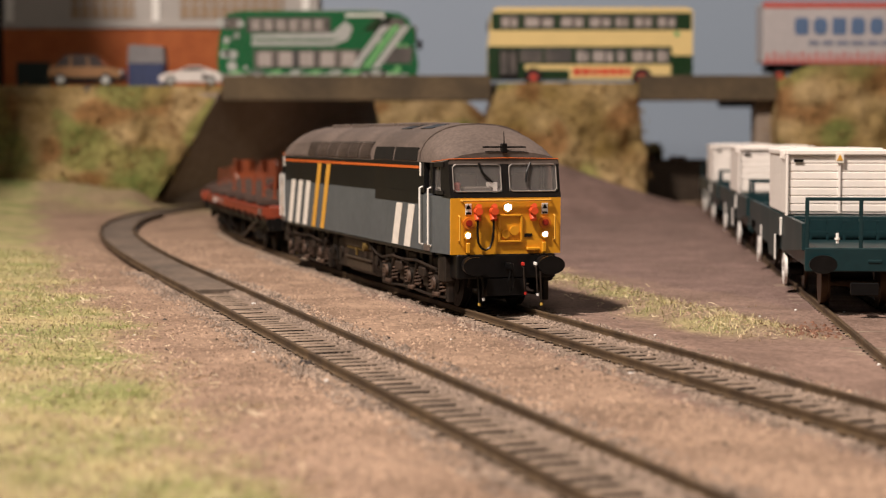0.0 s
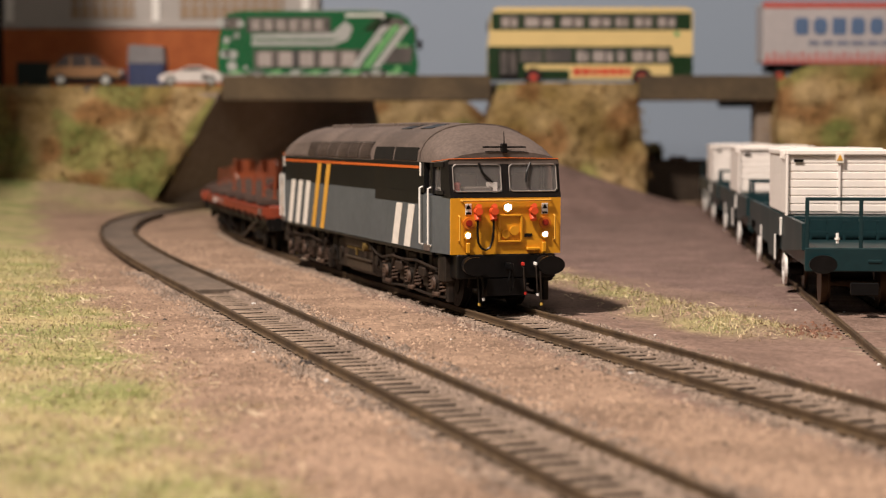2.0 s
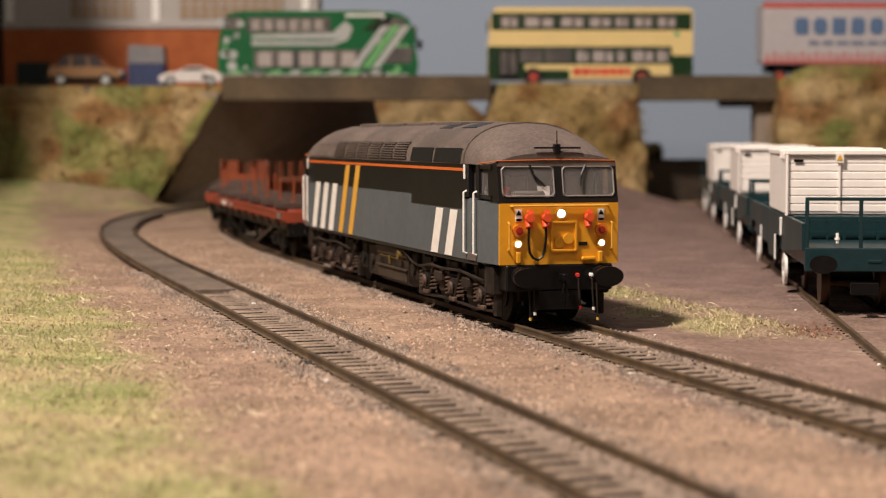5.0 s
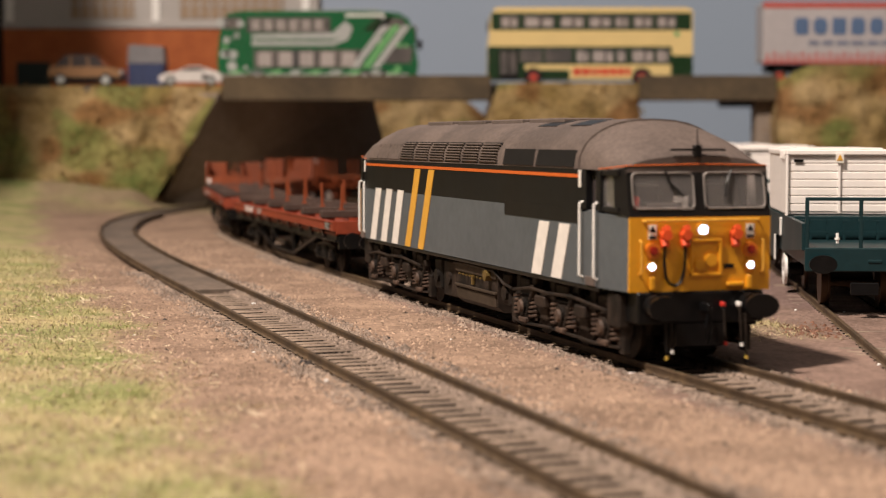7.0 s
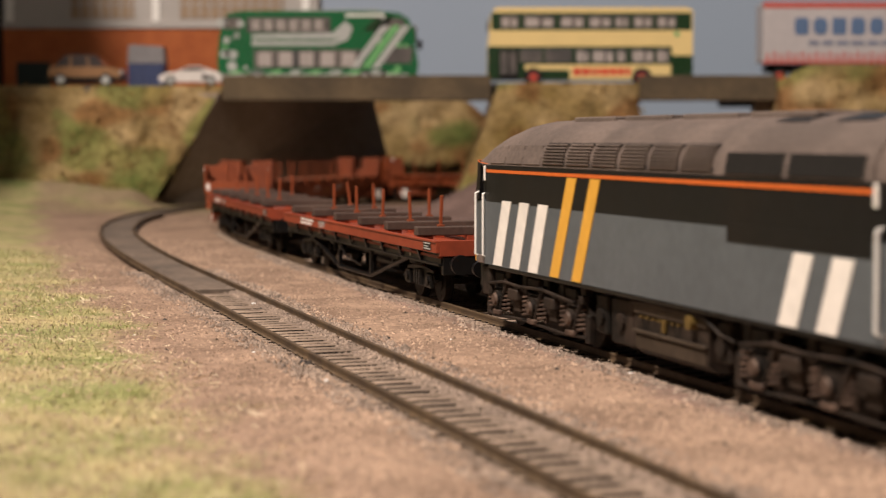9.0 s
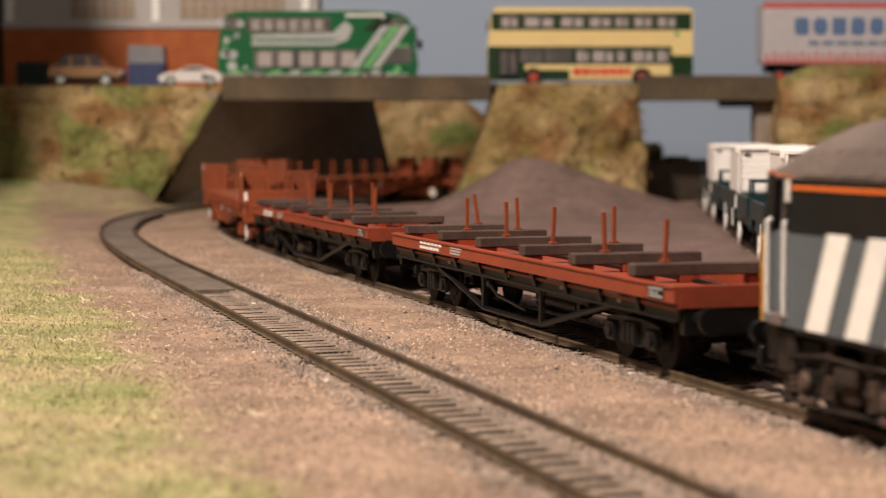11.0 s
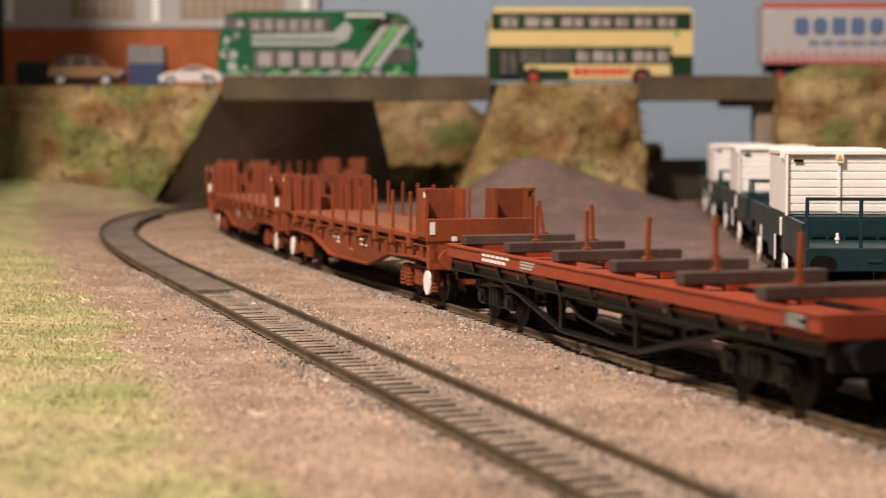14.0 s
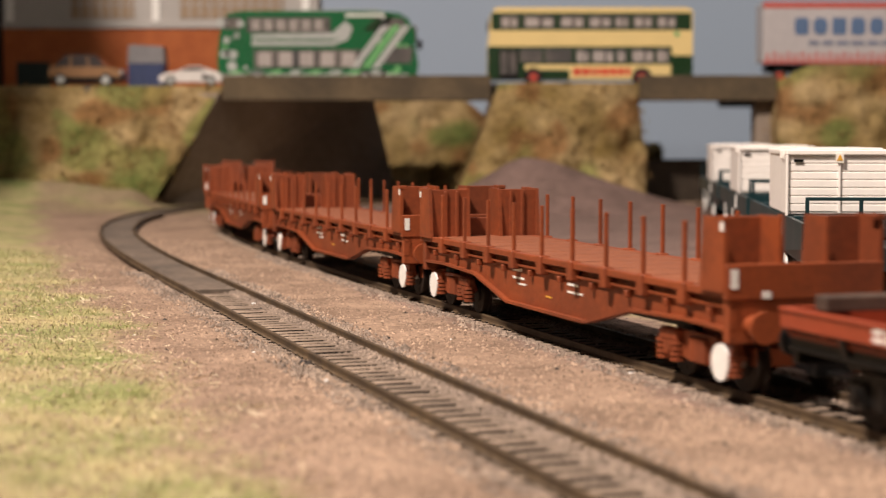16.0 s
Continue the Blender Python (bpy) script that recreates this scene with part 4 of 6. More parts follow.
                sf.cyl((x, y + side * 1.6, 7.4), (x, y + side * 2.7, 7.4), 2.3, 14)
            for x in (-13.5, 13.5):
                sf.box(x - 2.6, x + 2.6, *sorted((y, y + side * 1.4)), 5.0, 11.8, .4).cyl((x - 2, y + side * 1.2, 9), (x + 4, y + side * 1.2, 11.5), .7, 8)
            for x in (-33, -20, -8, 8, 20, 33):
                sf.box(x - 1.6, x + 1.6, *sorted((y - side * .6, y + side * (1.2 + .5 * (abs(x) == 20)))), 9.5, 15.2, .3)
            sf.box(-30, -23, *sorted((y + side * .4, y + side * 1.8)), 12.0, 14.6, .3).box(-4, 4, *sorted((y + side * .4, y + side * 1.8)), 12.0, 14.8, .3).box(23, 30, *sorted((y + side * .4, y + side * 1.8)), 12.0, 14.6, .3)
            sf.tube([(-36, y + side * 1.4, 3.4), (-30, y + side * 1.5, 2.8), (-8, y + side * 1.5, 3.6), (20, y + side * 1.5, 3.0), (36, y + side * 1.4, 3.6)], .45, 6)
            sf.box(35, 37.5, *sorted((y - side * .5, y + side * 1.5)), 2.2, 9, .3).box(-37.5, -35, *sorted((y - side * .5, y + side * 1.5)), 2.2, 9, .3)
            part("side_frame", sf, CHASSIS, b, "grimy bogie side frame with springs")
            for x in (-27, 0, 27):
                part("axlebox", Shape().cyl((x, y + side * 2.5, 7.4), (x, y + side * 3.3, 7.4), 1.9, 14, 1.4).box(x - 2.6, x + 2.6, *sorted((y + side * 1.2, y + side * 2.6)), 3.2, 4.6, .3), RUSTY, b, "rusty brown axlebox cover", smooth=True)
                part("damper", Shape().cyl((x + 3.6, y + side * 2.2, 5.2), (x + 7.6, y + side * 2.0, 12.4), .75, 8).box(x + 6.4, x + 8.8, *sorted((y + side * .8, y + side * 2.6)), 11.4, 13.4, .2), CHASSIS, b)
                for q in (-5.6, 5.6):
                    coil = [(x + q + 1.75 * math.cos(k * .9), y + side * 1.2 + 1.2 * math.sin(k * .9), 4.4 + k * .16) for k in range(38)]
                    part("coil_spring", Shape().tube(coil, .32, 5), RUSTY, b, "rust-dusted coil spring")
            part("brake_rigging", Shape().tube([(-33, y + side * 2.6, 11.2), (-20, y + side * 2.8, 12.6), (-8, y + side * 2.6, 12.2), (9, y + side * 2.8, 12.8), (31, y + side * 2.6, 11.4)], .45, 6).box(-17, -10, *sorted((y + side * .8, y + side * 2.8)), 8.2, 11.2, .4).box(10, 17, *sorted((y + side * .8, y + side * 2.8)), 8.2, 11.2, .4), CHASSIS, b, "brake cylinders and rigging")
        for x in (-27, 0, 27):
            wheelset(b, x, 7.4)
        BOGIES.append((b, e * 75.0, 0.0, loco))
    return loco


def sweep_arc(section, x):
    w, edge, crown = section(x)
    s = Shape()
    k = 15
    for dx in (-.35, .35):
        for o in (-.2, .35):
            for j in range(k):
                a = -math.pi / 2 + math.pi * j / (k - 1)
                yy, zc = math.sin(a), max(0.0, math.cos(a)) ** .9
                s.v.append((x + dx, (w + .15 + o) * math.copysign(abs(yy) ** .85, yy), edge - .2 + (crown - edge + o) * zc))
    for j in range(k - 1):
        s.f += [(j, j + 1, k + j + 1, k + j), (2 * k + j, 2 * k + j + 1, 3 * k + j + 1, 3 * k + j), (k + j, k + j + 1, 3 * k + j + 1, 3 * k + j), (j, j + 1, 2 * k + j + 1, 2 * k + j)]
    return s


def wagon_bogie(parent, x, material, face=None, wheelbase=23.0, label="two-axle bogie", outer=0):
    b = part("bogie", Shape().box(-7, 7, -9, 9, 7, 12, .4).box(-17, 17, -5, 5, 7, 9.4, .3), material, parent, label, at=(x, 0, 0))
    for side in (-1, 1):
        y = side * 12.2
        sf = Shape()
        h = wheelbase / 2
        sf.prism([(-h - 5, 7.0), (-h - 3, 9.6), (-6, 10.4), (6, 10.4), (h + 3, 9.6), (h + 5, 7.0), (h + 3, 6.2), (5, 4.2), (-5, 4.2), (-h - 3, 6.2)], *sorted((y - .7, y + .7)))
        for q in (-h, h):
            sf.box(q - 2.6, q + 2.6, *sorted((y, y + side * 1.6)), 4.2, 8.8, .4).cyl((q, y + side * 1.4, 6.4), (q, y + side * 2.2, 6.4), 1.5, 10)
            if face:
                sf.box(q - 4.4, q + 4.4, *sorted((y - side * .4, y + side * 2.0)), 7.6, 10.4, .5)
                for d in (-3.4, 3.4):
                    for k in range(4):
                        sf.cyl((q + d, y + side * 1.2, 3.6 + k * 1.15), (q + d, y + side * 1.2, 4.4 + k * 1.15), 1.6, 10)
        for q in (-2.6, 0, 2.6):
            sf.cyl((q, y + side * .8, 4.6), (q, y + side * .8, 9.4), 1.2, 9)
        part("side_frame", sf, material, b)
    for q in (-wheelbase / 2, wheelbase / 2):
        wheelset(b, q, 6.2, face=face if q * outer > 0 else None)
    BOGIES.append((b, x, 0.0, parent))
    return b


def make_flat():
    """A low bolster wagon: red side rail, black trussed underframe, dark baulks across, loose stanchions."""
    w = thing("flat_wagon", "red-sided bogie flat wagon with dark timber bolsters and black truss underframe", "wagon", group="wagons of the train")
    L = 109.0
    for y in (-1, 1):
        part("side_rail", Shape().box(-L, L, *sorted((y * 16.2, y * 17.4)), 16.2, 20.0, .15), FLAT_RED, w, "red-painted side rail")
        part("rail_lip", Shape().box(-L, L, *sorted((y * 17.3, y * 17.75)), 19.3, 19.9, .1), FLAT_RED, w)
        part("solebar", Shape().box(-L + 1, L - 1, *sorted((y * 14.2, y * 15.6)), 12.4, 16.3, .2).box(-L + 1, L - 1, *sorted((y * 15.4, y * 16.3)), 12.3, 12.9), BLACK, w, "black solebar")
        part("truss", Shape().tube([(-69, y * 14.6, 12.6), (-23, y * 14.6, 3.4), (23, y * 14.6, 3.4), (69, y * 14.6, 12.6)], .75, 8), BLACK, w, "black truss rod")
        for x in (-23, 23):
            part("truss_post", Shape().box(x - .7, x + .7, *sorted((y * 14, y * 15.2)), 3.6, 13).prism([(x - 3, 13), (x + 3, 13), (x, 7)], *sorted((y * 14.3, y * 14.9))), BLACK, w)
        for x, z0 in ((-46, 8.2), (44, 8.2)):
            part("brake_gear", Shape().box(x - 4, x + 4, *sorted((y * 8, y * 12)), z0, 13, .4).cyl((x, y * 8, z0 + 1), (x, y * 13, z0 + 1), 1.0, 8), BLACK, w)
        part("brake_lever", Shape().tube([(-16, y * 15.6, 10.6), (-8, y * 15.9, 8.2), (14, y * 15.9, 6.2)], .35, 6).cyl((-16, y * 14, 10.6), (-16, y * 16.1, 10.6), .9, 8), BLACK, w, "black brake lever")
        for z, x1 in ((18.75, -54), (17.35, -57)):
            x = -77.0
            for k in range(6):
                d = (x1 + 77) / 6
                part("side_lettering", Shape().box(x + k * d, x + k * d + d * .78, *sorted((y * 17.38, y * 17.5)), z - .42, z + .42), WHITE, w, "white lettering too small to read")
        for k in range(3):
            part("side_lettering", Shape().box(-46, -37 + k, *sorted((y * 17.38, y * 17.5)), 17.0 + k * .8, 17.45 + k * .8), SILVER, w, "pale lettering too small to read")
        plate = part("data_panel", Shape().box(96, 104, *sorted((y * 17.38, y * 17.5)), 16.7, 19.3), BLACK, w, "black data panel")
        part("panel_lines", Shape().box(96.6, 103.4, *sorted((y * 17.45, y * 17.58)), 17.0, 17.4).box(96.6, 101.4, *sorted((y * 17.45, y * 17.58)), 17.8, 18.1).box(96.6, 103.4, *sorted((y * 17.45, y * 17.58)), 18.6, 19.0), SILVER, plate, "pale panel lines")
        for x in (-88, -66, -44, -22, 0, 22, 44, 66, 88):
            part("bracket", Shape().prism_x([(y * 15.5, 12.9), (y * 16.2, 12.9), (y * 17.2, 16.2), (y * 15.5, 16.2)], x - .7, x + .7), BLACK, w)
        for x in (-52, 0, 40, 76):
            part("tie_ring", Shape().box(x - .9, x + .9, *sorted((y * 15.6, y * 16.0)), 13.6, 14.8, .2), STEEL, w, "small worn steel tie ring")
    for e in (-1, 1):
        part("headstock", Shape().box(*sorted((e * (L - 1.4), e * L)), -16.2, 16.2, 15.2, 20.0, .15), FLAT_RED, w, "red end beam")
        part("headstock", Shape().box(*sorted((e * (L - 2.5), e * (L - .2))), -15, 15, 9.6, 15.2, .2), BLACK, w, "black buffer beam")
        for y in (-11.4, 11.4):
            part("buffer", Shape().cyl((e * (L - 1), y, 13), (e * (L + 5), y, 13), 1.7, 12).cyl((e * (L + 5), y, 13), (e * (L + 6.2), y, 13), 3.0, 18), BLACK, w, "round black buffer", smooth=True)
        part("coupling", Shape().box(*sorted((e * (L - 6), e * (L + 13))), -1.6, 1.6, 5.2, 6.2, .2).box(*sorted((e * (L + 11), e * (L + 13))), -4, 4, 5.0, 8.6, .2), BLACK, w, "black coupling bar")
        wagon_bogie(w, e * 77, BLACK, label="black two-axle bogie")
    part("floor", Shape().box(-L + 1, L - 1, -16.2, 16.2, 14.6, 15.4), FLAT_RED, w, "red wagon floor")
    part("centre_sill", Shape().box(-L + 4, L - 4, -6, 6, 8.6, 14.6, .3), BLACK, w)
    part("air_tank", Shape().cyl((-14, 0, 6.6), (16, 0, 6.6), 3.0, 16), BLACK, w, smooth=True)
    for x in (-96, -59.5, -23.5, 13, 48.5, 84.5):
        part("bolster", Shape().box(x - 2.0, x + 2.0, -16.6, 16.6, 20.2, 23.0, .3), BAULK, w, "dark timber bolster")
        for y in (-13.6, 13.6):
            part("bolster_seat", Shape().box(x - 1.4, x + 1.4, y - 2.4, y + 2.4, 15.4, 20.2, .2), FLAT_RED, w)
    for x, y, a in ((-96, 7.5, 7), (-59.5, -8, 0), (-59.5, 8, 2), (-23.5, -8, 1), (13, -8, -2), (13, 9, 0), (48.5, -8, 2), (84.5, -8.5, -2)):
        st = part("stanchion", Shape().box(-.48, .48, -.48, .48, 0, 9.8, .1).box(-1.0, 1.0, -1.0, 1.0, 0, .7, .1), RUST, w, "loose rusty stanchion", at=(x, y, 22.9))
        st.rotation_euler = (radians(a), radians(-a * .6), 0)
    for x in (-42, 30, 66):
        part("floor_patch", Shape().box(x, x + 11, -16, -11.4, 15.4, 15.8), CARD, w, "pale dusty floor patch")
    return w


def make_steel_wagon():
    """A brown fishbelly wagon with tall end boards and rows of stanchions."""
    w = thing("stanchion_wagon", "rust-brown bogie wagon with tall end boards, stanchions and white wheel faces", "wagon", group="wagons of the train")
    L = 104.5
    for y in (-1, 1):
        # fishbelly side sill
        part("side_sill", Shape().prism([(-L, 20.4), (-L, 13.4), (-84, 13.8), (-56, 13.0), (-28, 7.6), (28, 7.6), (56, 13.0), (84, 13.8), (L, 13.4), (L, 20.4)], *sorted((y * 13.6, y * 14.8))), RUST, w, "deep fishbelly side sill")
        part("sill_flange", Shape().prism([(-L, 13.4), (-84, 13.8), (-56, 13.0), (-28, 7.6), (28, 7.6), (56, 13.0), (84, 13.8), (L, 13.4), (L, 12.7), (84, 13.1), (55.6, 12.3), (27.8, 6.9), (-27.8, 6.9), (-55.6, 12.3), (-84, 13.1), (-L, 12.7)], *sorted((y * 13.4, y * 16.4))), RUST, w)
        part("side_rail", Shape().box(-L, L, *sorted((y * 14.8, y * 16.8)), 19.2, 20.8, .2).box(-L, L, *sorted((y * 14.8, y * 15.9)), 17.2, 17.8), RUST, w)
        for k in range(9):
            x = -84 + k * 21
            part("stanchion", Shape().box(x - .45, x + .45, *sorted((y * 15.9, y * 16.8)), 20.6, 33.6, .1), RUST, w)
            part("stanchion_socket", Shape().box(x - 1.6, x + 1.6, *sorted((y * 14.8, y * 17.5)), 16.4, 21.2, .3), RUST, w)
        for k in range(10):
            x = -94.5 + k * 21
            part("rope_hook", Shape().box(x - .8, x + .8, *sorted((y * 14.8, y * 16.2)), 15.2, 16.8, .2), RUST, w)
        part("side_lettering", Shape().box(-26, -19, *sorted((y * 14.78, y * 14.92)), 15.6, 16.5).box(-26, -17, *sorted((y * 14.78, y * 14.92)), 13.6, 14.2).box(-22, -16, *sorted((y * 14.78, y * 14.92)), 12.2, 12.7), WHITE, w, "white lettering too small to read")
        part("side_lettering", Shape().box(14, 21, *sorted((y * 14.78, y * 14.92)), 14.8, 15.4).box(14, 24, *sorted((y * 14.78, y * 14.92)), 13.0, 13.5), WHITE, w, "white lettering too small to read")
        part("side_lettering", Shape().box(-1, 3, *sorted((y * 14.78, y * 14.92)), 10.6, 11.0), STRIPE_Y, w, "small yellow mark")
    deck = part("deck", Shape().box(-L + 1, L - 1, -14.8, 14.8, 18.4, 20.2), RUST_DECK, w, "dusty brown deck")
    plank = Shape().box(-.0, 13.2, -14.6, 14.6, 20.2, 20.75, .15).mesh("deck_plank", RUST_DECK)
    for k in range(15):
        ob = new("deck_plank", plank)
        ob.parent = w
        ob.location = ((-L + 3 + k * 13.6) * MM, 0, 0)
    part("centre_sill", Shape().box(-60, 60, -5, 5, 9, 18), BLACK, w)
    for e in (-1, 1):
        for y in (-1, 1):
            # a channel on end: the board stands back between two wings
            part("end_board", Shape().box(*sorted((e * (L - 9.4), e * (L - 8.2))), *sorted((y * 5.4, y * 16.6)), 20.4, 34.9, .15), RUST, w, "tall brown end board")
            for y0, y1, lo in ((16.5, 17.5, 9.6), (4.6, 5.6, 9.2)):
                part("end_wing", Shape().prism([(e * (L - .2), 20.4), (e * (L - .2), 35.1), (e * (L - lo), 35.1), (e * (L - lo - 1.5), 20.4)], *sorted((y * y0, y * y1))), RUST, w, "upright wing of the end board")
            for q in (8.6, 12.2):
                part("board_rib", Shape().box(*sorted((e * (L - 10.1), e * (L - 9.3))), *sorted((y * (q - .5), y * (q + .5))), 20.6, 34.4, .15), RUST, w)
            part("wing_cap", Shape().box(*sorted((e * (L - 2.6), e * L)), *sorted((y * 15.2, y * 17.7)), 34.2, 35.3, .15), RUST, w)
            part("buffer", Shape().cyl((e * (L - .5), y * 11.4, 14), (e * (L + 4.6), y * 11.4, 14), 2.0, 12).cyl((e * (L + 4.6), y * 11.4, 14), (e * (L + 5.8), y * 11.4, 14), 3.2, 18), RUST, w, "round brown buffer", smooth=True)
            part("end_label", Shape().box(*sorted((e * (L - 1.6), e * (L - .3))), *sorted((y * 17.45, y * 17.65)), 32.4, 34.2), WHITE, w, "white end label")
        part("end_board", Shape().box(*sorted((e * (L - 1.2), e * (L + .3))), -17.2, 17.2, 19.0, 26.0, .2), RUST, w, "brown end board")
        part("end_label", Shape().box(*sorted((e * (L + .2), e * (L + .45))), *sorted((-e * 16.2, -e * 14.6)), 21.2, 25.0), WHITE, w, "white end label")
        part("end_label", Shape().box(*sorted((e * (L + .2), e * (L + .45))), *sorted((-e * 9.4, -e * 7.6)), 19.2, 20.6), WHITE, w, "white end label")
        part("headstock", Shape().box(*sorted((e * (L - 2.5), e * L)), -16.5, 16.5, 10.4, 20.0, .3), RUST, w, "brown buffer beam")
        part("coupling", Shape().box(*sorted((e * (L - 6), e * (L + 9))), -1.6, 1.6, 5.2, 6.2, .2).box(*sorted((e * (L + 7.4), e * (L + 9))), -4, 4, 5.0, 8.6, .2), BLACK, w, "black coupling bar")
        part("bogie_pull", Shape().box(*sorted((e * (L - 8), e * (L - 1))), -10, 10, 5.5, 9.5, .4), RUST, w)
        wagon_bogie(w, e * 84.5, RUST, face=WHITE, wheelbase=27, label="rust-brown two-axle bogie", outer=e)
    return w


loco = make_loco()
TRAIN.append((loco, 0.0, 75.0))
flat = make_flat()
TRAIN.append((flat, 265.0, 77.0))
n_b, n_w = len(BOGIES), len(WHEELS)


def copied(src, offset, half):
    """A further wagon of the same kind; its bogies and wheels are found by the order of the parts."""
    c = copy_thing(src, Matrix.Identity(4))
    def key(o):
        return (o.data.name if o.data else "", tuple(round(v, 5) for v in o.location), tuple(round(v, 5) for v in o.parent.location))
    known = {key(o): o for o in c.children_recursive}
    pair = {o: known[key(o)] for o in src.children_recursive}
    for b, x, y, par in list(BOGIES):
        if par is src:
            BOGIES.append((pair[b], x, y, c))
    for wh, r in list(WHEELS):
        if wh.parent and wh.parent.parent is src:
            WHEELS.append((pair[wh], r))
    TRAIN.append((c, offset, half))
    return c


copied(flat, 514.5, 77.0)
steel = make_steel_wagon()
TRAIN.append((steel, 750.5, 84.5))
for k in (1, 2, 3):
    copied(steel, 750.5 + 231.0 * k, 84.5)


def make_flask_wagon():
    w = thing("flask_wagon", "dark teal flask wagon with ribbed white cover, parked on the siding", "wagon", group="wagons on the siding")
    # origin at its near end, x runs back along the wagon
    L = 216.0
    fr = Shape().box(0, L, -15.5, 15.5, 12.2, 17.0, .4)
    part("frame", fr, TEAL, w, "dark teal wagon frame")
    for y in (-1, 1):
        part("side_sill", Shape().prism([(2, 25.2), (2, 17.4), (52, 14.2), (66, 14.2), (69, 17.6), (91, 17.6), (94, 12.6), (98, 9), (118, 9), (124, 12.6), (178, 12.6), (181, 17.6), (203, 17.6), (206, 14.2), (214, 15), (214, 25.2)], *sorted((y * 15.6, y * 17.0))), TEAL, w, "dark teal side plate")
        for x in (88, 150):
            part("white_plate", Shape().box(x, x + 3.4, *sorted((y * 17.0, y * 17.5)), 8.8, 17.5, .2), WHITE, w, "white side marker plate")
        part("white_plate", Shape().box(66, 70, *sorted((y * 17.0, y * 17.6)), 18.2, 24.2, .2), WHITE, w, "white side marker plate")
    b = Shape().box(55, 121, -16.8, 16.8, 25.2, 45.6, .8)
    cover = part("flask_cover", b, FLASK_WHITE, w, "cream-white ribbed flask cover")
    for k in range(7):
        z = 26.6 + k * 2.62
        part("cover_rib", Shape().box(54.7, 121.3, -16.3, 16.3, z, z + 2.35, .18), FLASK_WHITE, cover)
    part("cover_lid", Shape().box(53.6, 122.4, -17.2, 17.2, 44.8, 46.7, .4).box(56, 120, -14, 14, 46.7, 47.2, .2), FLASK_WHITE, cover, "white cover lid")
    for k in range(5):
        part("lid_catch", Shape().box(58 + k * 3, 59.4 + k * 3, 17.0, 17.6, 43.6, 46.4, .2), FLASK_WHITE, cover)
    part("cover_post", Shape().box(53.9, 54.6, -.4, .4, 26, 44.8, .1), FLASK_WHITE, cover)
    for y in (-16.65, 16.65):
        part("cover_post", Shape().box(53.6, 56, y - .45, y + .45, 25.2, 45, .2), FLASK_WHITE, cover)
    part("hazard_label", Shape().box(53.3, 53.9, -1.3, 1.3, 42.4, 45.6, .05), STRIPE_W, cover, "pale hazard label")
    part("hazard_mark", Shape().prism_x([(0, 45.2), (-1.0, 43.2), (1.0, 43.2)], 53.15, 53.35), STRIPE_Y, cover, "small yellow hazard mark")
    part("cover_bars", Shape().box(54.05, 54.35, 11.6, 14.5, 42.6, 43.5), BLACK, cover, "dark bars in place of the number")
    for e, x0 in ((1, 0.0), (-1, L)):
        def X(v):
            return x0 + e * v
        part("end_deck", Shape().box(*sorted((X(0), X(52))), -15.5, 15.5, 17.0, 18.2, .2), TEAL, w, "dark teal end platform")
        part("end_step", Shape().box(*sorted((X(44), X(50))), -15.2, 15.2, 18.2, 25.6, .3), TEAL, w)
        for y in (-15.6, 0, 15.6):
            part("rail_post", Shape().box(*sorted((X(.4), X(1.6))), y - .55, y + .55, 13.0, 32.1, .1), TEAL, w)
        part("end_railing", Shape().box(*sorted((X(.4), X(1.6))), -16.1, 16.1, 32.0, 33.0, .15), TEAL, w, "dark teal end handrail")
        for z in (20.4, 23.9):
            part("inner_railing", Shape().box(*sorted((X(40), X(41))), -15.4, 15.4, z, z + .7), TEAL, w)
        for y in (-10.4, -5.2, 0, 5.2, 10.4):
            part("rail_post", Shape().box(*sorted((X(40.1), X(40.9))), y - .4, y + .4, 18, 24.6), TEAL, w)
        part("headstock", Shape().box(*sorted((X(-.6), X(1.8))), -16.2, 16.2, 11.2, 18.2, .3).box(*sorted((X(-.9), X(0))), -6, -2, 13.8, 14.8, .2), TEAL, w)
        for y in (-11.4, 11.4):
            part("buffer", Shape().cyl((X(0), y, 13.6), (X(-4), y, 13.6), 1.9, 12).cyl((X(-4), y, 13.6), (X(-5.4), y, 13.6), 3.0, 20, squash=(1.35, .9)), BLACK, w, "black oval buffer", smooth=True)
        part("brake_pipe", Shape().cyl((X(-1), e * 7.0, 19.6), (X(-1), e * 7.0, 22.6), .5, 8).cyl((X(-1), e * 7.0, 20.6), (X(-1), e * 7.0, 21.2), .8, 8), WHITE, w, "white upright brake pipe")
        part("coupling", Shape().box(*sorted((X(-9), X(2))), -1.6, 1.6, 5, 6, .2).box(*sorted((X(-9), X(-7.4))), -4, 4, 5, 8.6, .2), BLACK, w)
    rust_wheel = mat("rusty_tread", (0.10, 0.06, 0.035), 0.5, 0.5, vary=0.2)
    for x, face in ((18, None), (80, WHITE), (140, None), (192, WHITE)):
        ws = Shape().cyl((0, -9.5, 0), (0, 9.5, 0), 1.2, 10)
        for side in (-1, 1):
            ws.cyl((0, side * 7.4, 0), (0, side * 8.0, 0), 7.0, 24)
            ws.cyl((0, side * 8, 0), (0, side * (8.6 if face else 10), 0), 6.3, 24)
        ww = part("wheelset", ws, rust_wheel, w, "rusty wheels on an axle", smooth=True, at=(x, 0, 6.3))
        if face:
            for side in (-1, 1):
                n = 28
                ring = Shape()
